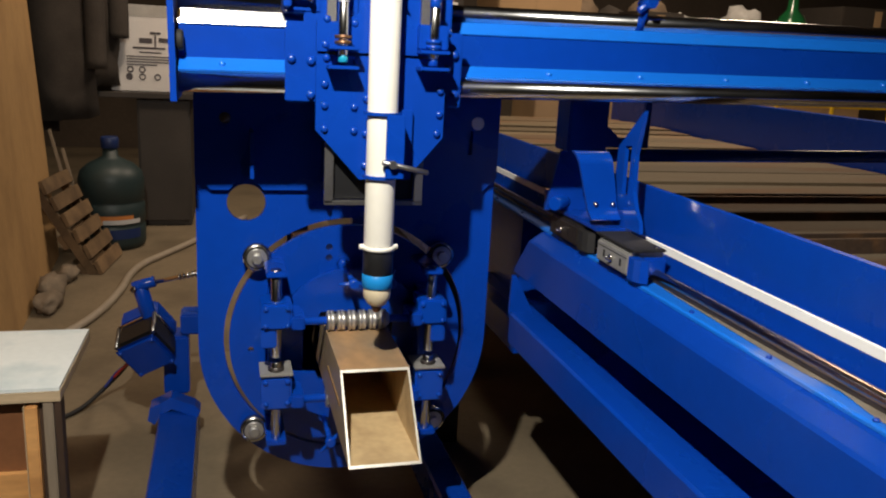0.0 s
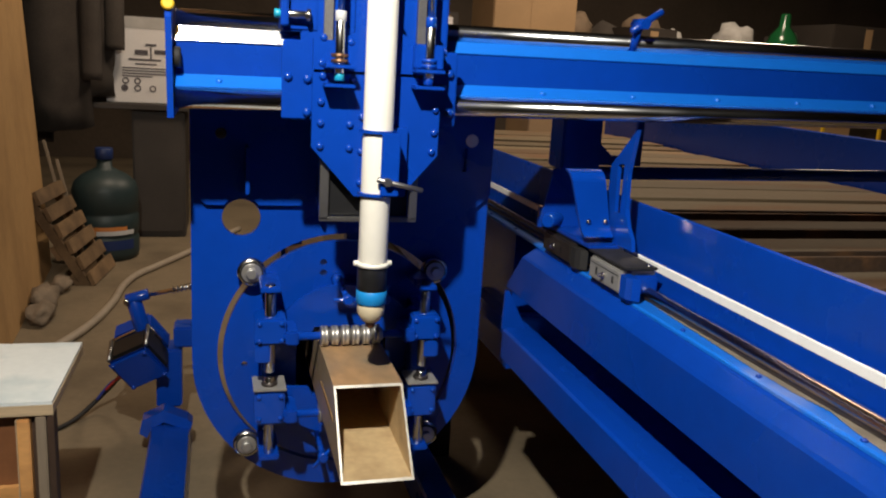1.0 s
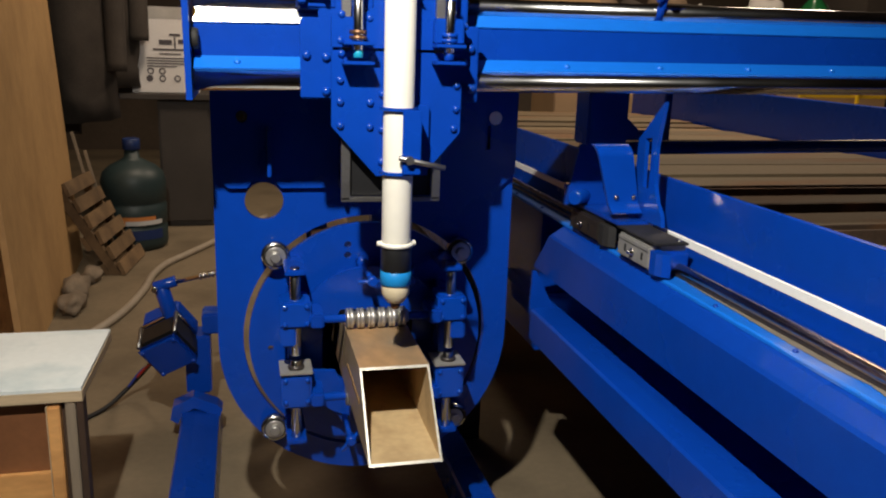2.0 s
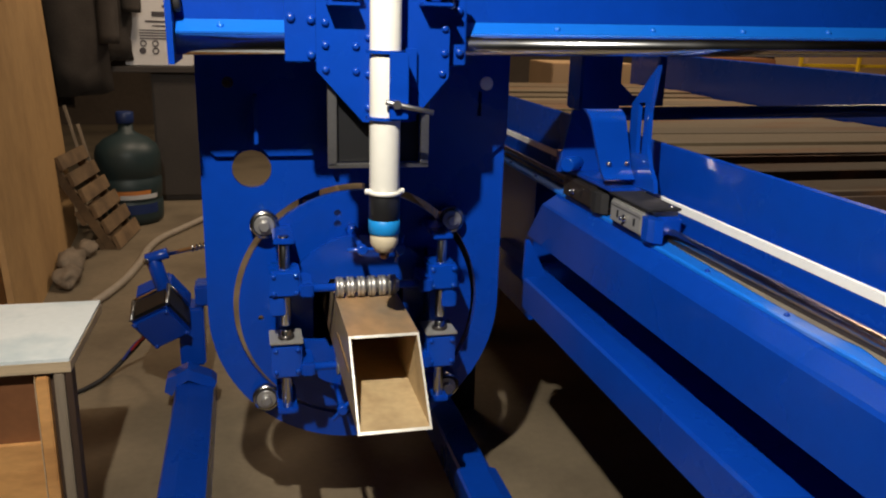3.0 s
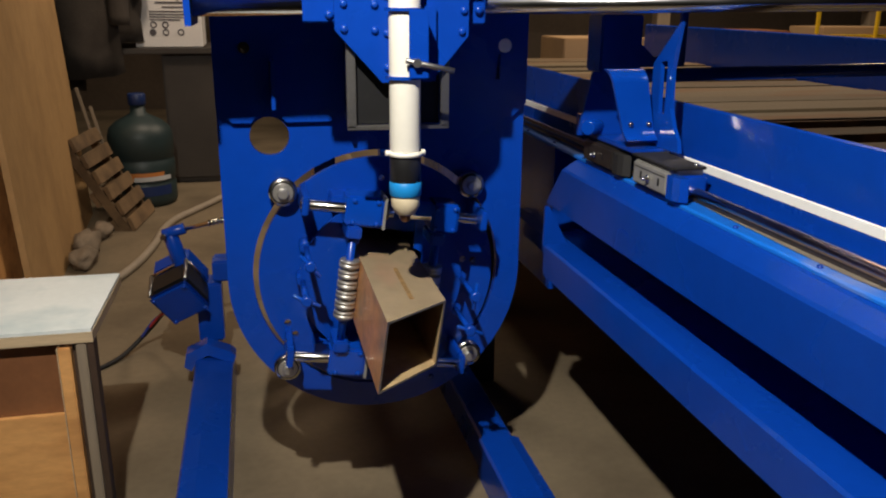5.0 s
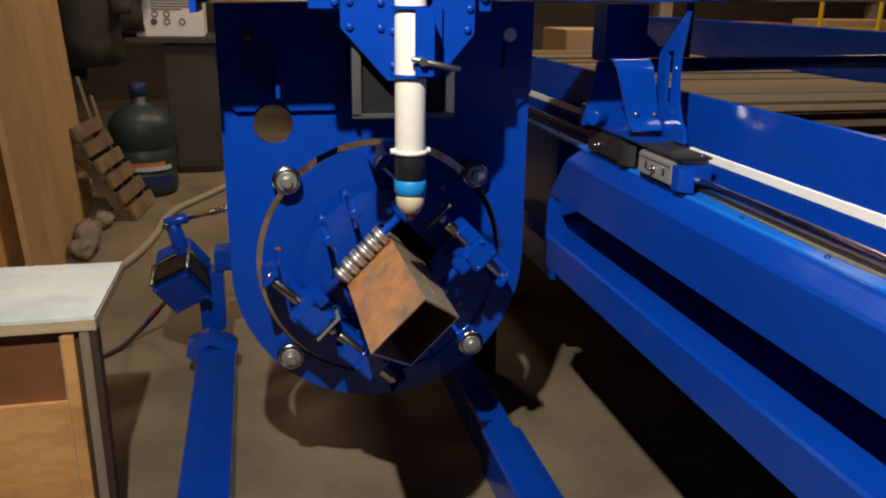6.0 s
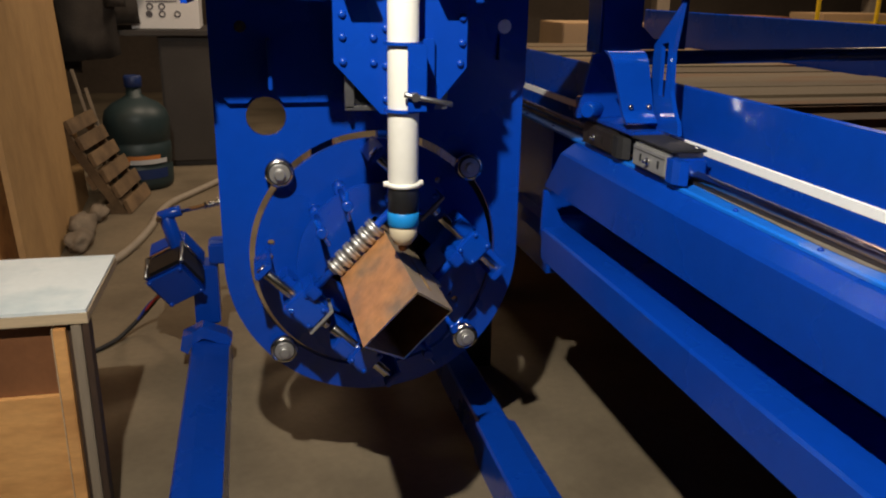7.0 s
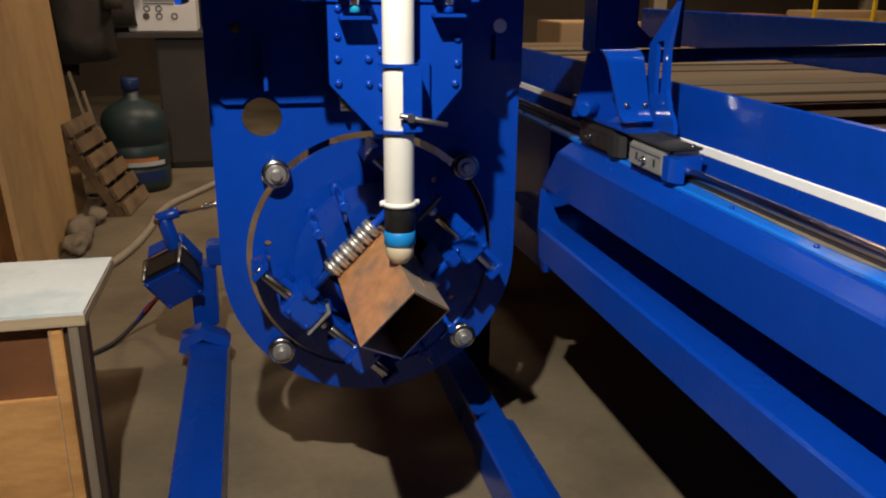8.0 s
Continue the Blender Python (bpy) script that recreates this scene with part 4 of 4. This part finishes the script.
turned(bm, [(0, R * 0.86), (0.012, R * 0.97), (0.03, R), (0.10, R), (0.106, R * 0.965), (0.118, R * 0.965), (0.124, R), (0.20, R), (0.206, R * 0.965), (0.218, R * 0.965), (0.224, R), (0.31, R), (0.345, R * 0.93), (0.375, R * 0.70), (0.395, R * 0.42), (0.41, R * 0.24), (0.45, R * 0.22)], (0, 0, 0), (0, 0, 1), 48)
part("body", bm, JUG, jug)
bm = B()
turned(bm, [(0, 0.036), (0.002, 0.038), (0.045, 0.038), (0.05, 0.034)], (0, 0, 0.445), (0, 0, 1), 28)
part("cap", bm, JUG_CAP, jug, "navy blue cap")


def wrap(name, a0, a1, z0, z1, r, mat, label):
    bm = B()
    n = 14
    lo = [bm.verts.new((r * math.sin(radians(a0 + (a1 - a0) * i / n)), -r * math.cos(radians(a0 + (a1 - a0) * i / n)), z0)) for i in range(n + 1)]
    hi = [bm.verts.new((v.co.x, v.co.y, z1)) for v in lo]
    for i in range(n):
        f = bm.faces.new((lo[i], lo[i + 1], hi[i + 1], hi[i]))
        f.smooth = True
    part(name, bm, mat, jug, label)


wrap("label", -25, 45, 0.128, 0.160, R + 0.001, LABEL_ORANGE, "orange printed label")
wrap("label", -10, 60, 0.122, 0.142, R + 0.0015, LABEL_WHITE, "white printed label")
wrap("label", -20, 60, 0.055, 0.098, R + 0.001, JUG_CAP, "navy printed label")

loc = thing("locker", "dark brown low locker standing against the wall", "cabinet", (0, 0, 0))
bm = B()
box(bm, -0.62, -0.37, 2.95, 3.4, FLOOR, 0.60, 0.006)
part("body", bm, CABINET, loc)
bm = B()
box(bm, -0.61, -0.38, 2.935, 2.948, FLOOR + 0.03, 0.58, 0.003)
part("door", bm, CABINET, loc)
bm = B()
box(bm, -1.2, -0.30, 2.9, 3.5, 0.602, 0.628, 0.003)
solo("shelf_board", bm, CABINET, "dark worn shelf board on the locker", "shelf")
crt = thing("white_carton", "white printed cardboard carton with grey writing", "carton", (0, 0, 0))
bm = B()
box(bm, -0.735, -0.42, 2.98, 3.3, 0.630, 1.04, 0.003)
part("body", bm, CARTON_WHITE, crt)
for (x0, x1, z0, z1) in ((-0.60, -0.54, 0.862, 0.885), (-0.51, -0.455, 0.868, 0.888), (-0.53, -0.522, 0.845, 0.90), (-0.55, -0.50, 0.905, 0.915), (-0.63, -0.48, 0.835, 0.843), (-0.60, -0.50, 0.815, 0.821), (-0.66, -0.45, 0.795, 0.800), (-0.66, -0.45, 0.782, 0.787), (-0.66, -0.45, 0.769, 0.774), (-0.66, -0.52, 0.756, 0.761)):
    bm = B()
    box(bm, x0, x1, 2.977, 2.979, z0, z1, 0)
    part("print_bar", bm, INK, crt)
for i, (px, pz) in enumerate(((-0.65, 0.70), (-0.59, 0.70), (-0.52, 0.70), (-0.59, 0.735), (-0.645, 0.735))):
    bm = B()
    plate_xz(bm, circle(px, pz, 0.016, 14), 2.977, 2.979, [circle(px, pz, 0.010, 14)] if i != 0 else [])
    part("print_mark", bm, INK, crt)
bm = B()
box(bm, -0.736, -0.42, 2.9785, 2.9795, 0.985, 1.039, 0)
part("flap_line", bm, WHITE_BAG, crt)


def coat(x, y, top, low, w, seed):
    rg = random.Random(seed)
    bm = B()
    n, mrow = 12, 10
    rows = []
    for j in range(mrow + 1):
        t = j / mrow
        z = top - (top - low) * t
        ww = w * (0.45 + 0.55 * min(1, t * 1.8)) * (1 - 0.25 * max(0, t - 0.7))
        rows.append([bm.verts.new((x + ww * math.cos(2 * math.pi * i / n) + rg.uniform(-0.02, 0.02), y + 0.08 * math.sin(2 * math.pi * i / n) * (1 + 0.4 * math.sin(5 * i)), z + rg.uniform(-0.015, 0.015))) for i in range(n)])
    for lo_, hi_ in zip(rows, rows[1:]):
        for i in range(n):
            f = bm.faces.new((lo_[i], lo_[(i + 1) % n], hi_[(i + 1) % n], hi_[i]))
            f.smooth = True
    bm.faces.new(rows[0])
    bm.faces.new(rows[-1][::-1])
    bmesh.ops.recalc_face_normals(bm, faces=bm.faces[:])
    ob = thing("hanging_coat", "dark work coat hanging from the wall rail", "clothing", (0, 0, 0), "hanging coats")
    part("body", bm, CLOTH, ob)
    for sg in (-1, 1):
        bm = B()
        sweep(bm, [(x + sg * w * 0.5, y, top - 0.12), (x + sg * w * 0.95, y - 0.03, top - 0.35), (x + sg * w * 1.0, y - 0.05, low + 0.22)], 0.045, 10)
        part("sleeve", bm, CLOTH, ob)
    bm = B()
    turned(bm, [(0, 0.07), (0.02, 0.085), (0.06, 0.07), (0.07, 0.05)], (x, y, top - 0.03), (0, 0, 1), 16)
    part("collar", bm, CLOTH, ob)
    return ob


coat(-0.92, 2.75, 1.6, 0.52, 0.16, 1)
coat(-0.80, 2.95, 1.5, 0.66, 0.12, 2)
coat(-1.10, 2.85, 1.6, 0.45, 0.16, 3)
for rx, ry, rs, sd in ((-0.825, 1.80, 0.08, 21), (-0.800, 1.60, 0.07, 22), (-0.80, 1.98, 0.06, 23)):
    bm = B()
    bmesh.ops.create_icosphere(bm, subdivisions=3, radius=1)
    for v in bm.verts:
        p = v.co.copy()
        kk = 1 + 0.4 * noise.noise(p * 1.8 + Vector((sd, 0, 0))) + 0.15 * noise.noise(p * 5)
        v.co = Vector((rx + p.x * rs * 0.6 * kk, ry + p.y * rs * 1.3 * kk, max(FLOOR, FLOOR + rs * 0.5 * (0.8 + p.z * kk))))
    for f in bm.faces:
        f.smooth = True
    solo("dusty_rag", bm, DUSTY, "dusty grey-brown rag heaped on the floor", "rag", group="floor rags")
bm = B()
rod(bm, (-1.5, 2.95, 1.62), (-0.5, 2.95, 1.62), 0.012)
solo("coat_rail", bm, DARK_STEEL, "dark steel rail holding work coats", "rail")

# far side of the hall behind the gantry
bench = thing("back_bench", "dark timber workbench along the far wall", "bench", (0, 0, 0))
bm = B()
box(bm, 0.7, 5.6, 3.7, 4.6, 0.93, 0.99, 0.004)
part("bench_top", bm, WOOD_GREY, bench)
for px in (0.8, 2.4, 4.0, 5.4):
    bm = B()
    box(bm, px, px + 0.09, 3.75, 3.84, FLOOR, 0.93, 0.004)
    part("leg", bm, WOOD_GREY, bench)


def carton(x0, x1, y0, y1, z0, z1, mat, label):
    t = thing("carton", label, "carton", (0, 0, 0))
    bm = B()
    box(bm, x0, x1, y0, y1, z0, z1, 0.006)
    part("body", bm, mat, t)
    bm = B()
    box(bm, (x0 + x1) / 2 - 0.03, (x0 + x1) / 2 + 0.03, y0 - 0.003, y0 - 0.001, z0 + 0.02, z1 - 0.02, 0)
    part("tape", bm, CARTON, t, "brown packing tape")
    return t


carton(1.46, 2.02, 3.72, 4.2, 0.992, 1.5, CARTON, "large brown cardboard carton on the bench")
carton(0.86, 1.02, 3.74, 4.0, 0.992, 1.35, WOOD_RED, "reddish wooden box on the bench")
carton(1.06, 1.24, 3.74, 4.0, 0.992, 1.22, CABINET, "small dark metal box on the bench")
bm = B()
box(bm, 1.075, 1.20, 3.728, 3.736, 1.10, 1.19, 0.002)
solo("pale_card", bm, CARTON_WHITE, "pale card leaning on a dark box", "card")
carton(1.55, 2.1, 3.2, 3.6, FLOOR, 0.66, CARTON, "brown cardboard carton standing on the floor")
carton(2.45, 2.8, 3.78, 4.2, 0.992, 1.22, CABINET, "small dark metal box on the bench")
carton(4.0, 4.6, 3.72, 4.3, 0.992, 1.34, CABINET, "dark metal case on the bench")
carton(2.62, 3.08, 3.30, 3.7, FLOOR, 0.70, WOOD_RED, "red-brown wooden crate standing on the floor")
carton(3.34, 3.95, 3.35, 3.7, FLOOR, 0.72, CARTON, "brown cardboard carton standing on the floor")
rack = thing("yellow_rack", "thin yellow steel rack in front of cartons", "rack", (0, 0, 0))
for px in (3.18, 3.6, 4.05):
    bm = B()
    box(bm, px, px + 0.02, 3.2, 3.22, FLOOR, 0.92, 0.002)
    part("upright", bm, YELLOW, rack)
for pz in (0.30, 0.66, 0.90):
    bm = B()
    box(bm, 3.2005, 4.05, 3.2225, 3.24, pz, pz + 0.02, 0.002)
    part("rail", bm, YELLOW, rack)
bm = B()
turned(bm, [(0, 0.10), (0.01, 0.115), (0.20, 0.115), (0.26, 0.09), (0.32, 0.04), (0.40, 0.035), (0.41, 0.03)], (3.76, 3.95, 0.99), (0, 0, 1), 32)
solo("green_bottle", bm, GREEN, "large green glass bottle on the bench", "bottle")


def sack(x, y, z, sx, sy, sz, seed, mat=WHITE_BAG, label="crumpled white plastic sack on the bench"):
    bm = B()
    bmesh.ops.create_icosphere(bm, subdivisions=3, radius=1)
    for v in bm.verts:
        p = v.co.copy()
        k = 1 + 0.34 * noise.noise(p * 2.1 + Vector((seed, 0, 0))) + 0.14 * noise.noise(p * 5.5)
        v.co = Vector((x + p.x * sx * k, y + p.y * sy * k, max(z, z + sz * (0.8 + p.z * k))))
    for f in bm.faces:
        f.smooth = True
    return solo("sack", bm, mat, label, "sack", group="sacks")


sack(3.36, 3.95, 0.99, 0.15, 0.16, 0.17, 2)
sack(3.02, 3.92, 0.99, 0.12, 0.14, 0.09, 5)
for q, (sx, sz, sd) in enumerate(((2.18, 0.17, 11), (2.44, 0.14, 12), (2.72, 0.19, 13), (3.92, 0.16, 14), (4.5, 0.2, 15))):
    sack(sx, 4.15, 0.99, 0.16, 0.14, sz, sd, CLOTH if q % 2 else SACKING, "dark bundle of rags on the bench" if q % 2 else "brown hessian bundle on the bench")
sack(2.92, 4.1, 0.99, 0.10, 0.12, 0.14, 7)


# ------------------------------------------------------------------ movement
def motions():
    turn = [(0, 0), (2.8, 0), (3.0, 0), (3.1, 2.5), (3.2, 7), (3.5, 22), (4.0, 47), (4.5, 72), (4.7, 82), (5.2, 108), (5.6, 129), (5.75, 135), (8.0, 135)]
    for ob in (chuck, tube):
        walk(ob, [(t, pose(0, 0, ZC, 0, a, 0)) for t, a in turn])
    lift = [(0, -0.002), (1.7, -0.002), (2.0, -0.002), (2.6, 0.023), (2.8, 0.024), (3.0, 0.024), (4.7, 0.024), (5.7, 0.024), (5.8, 0.023), (6.0, 0.011), (6.5, -0.017), (7.0, -0.044), (7.4, -0.068), (7.5, -0.071), (8.0, -0.071)]
    walk(slide, [(t, pose(0, 0, dz)) for t, dz in lift])


motions()
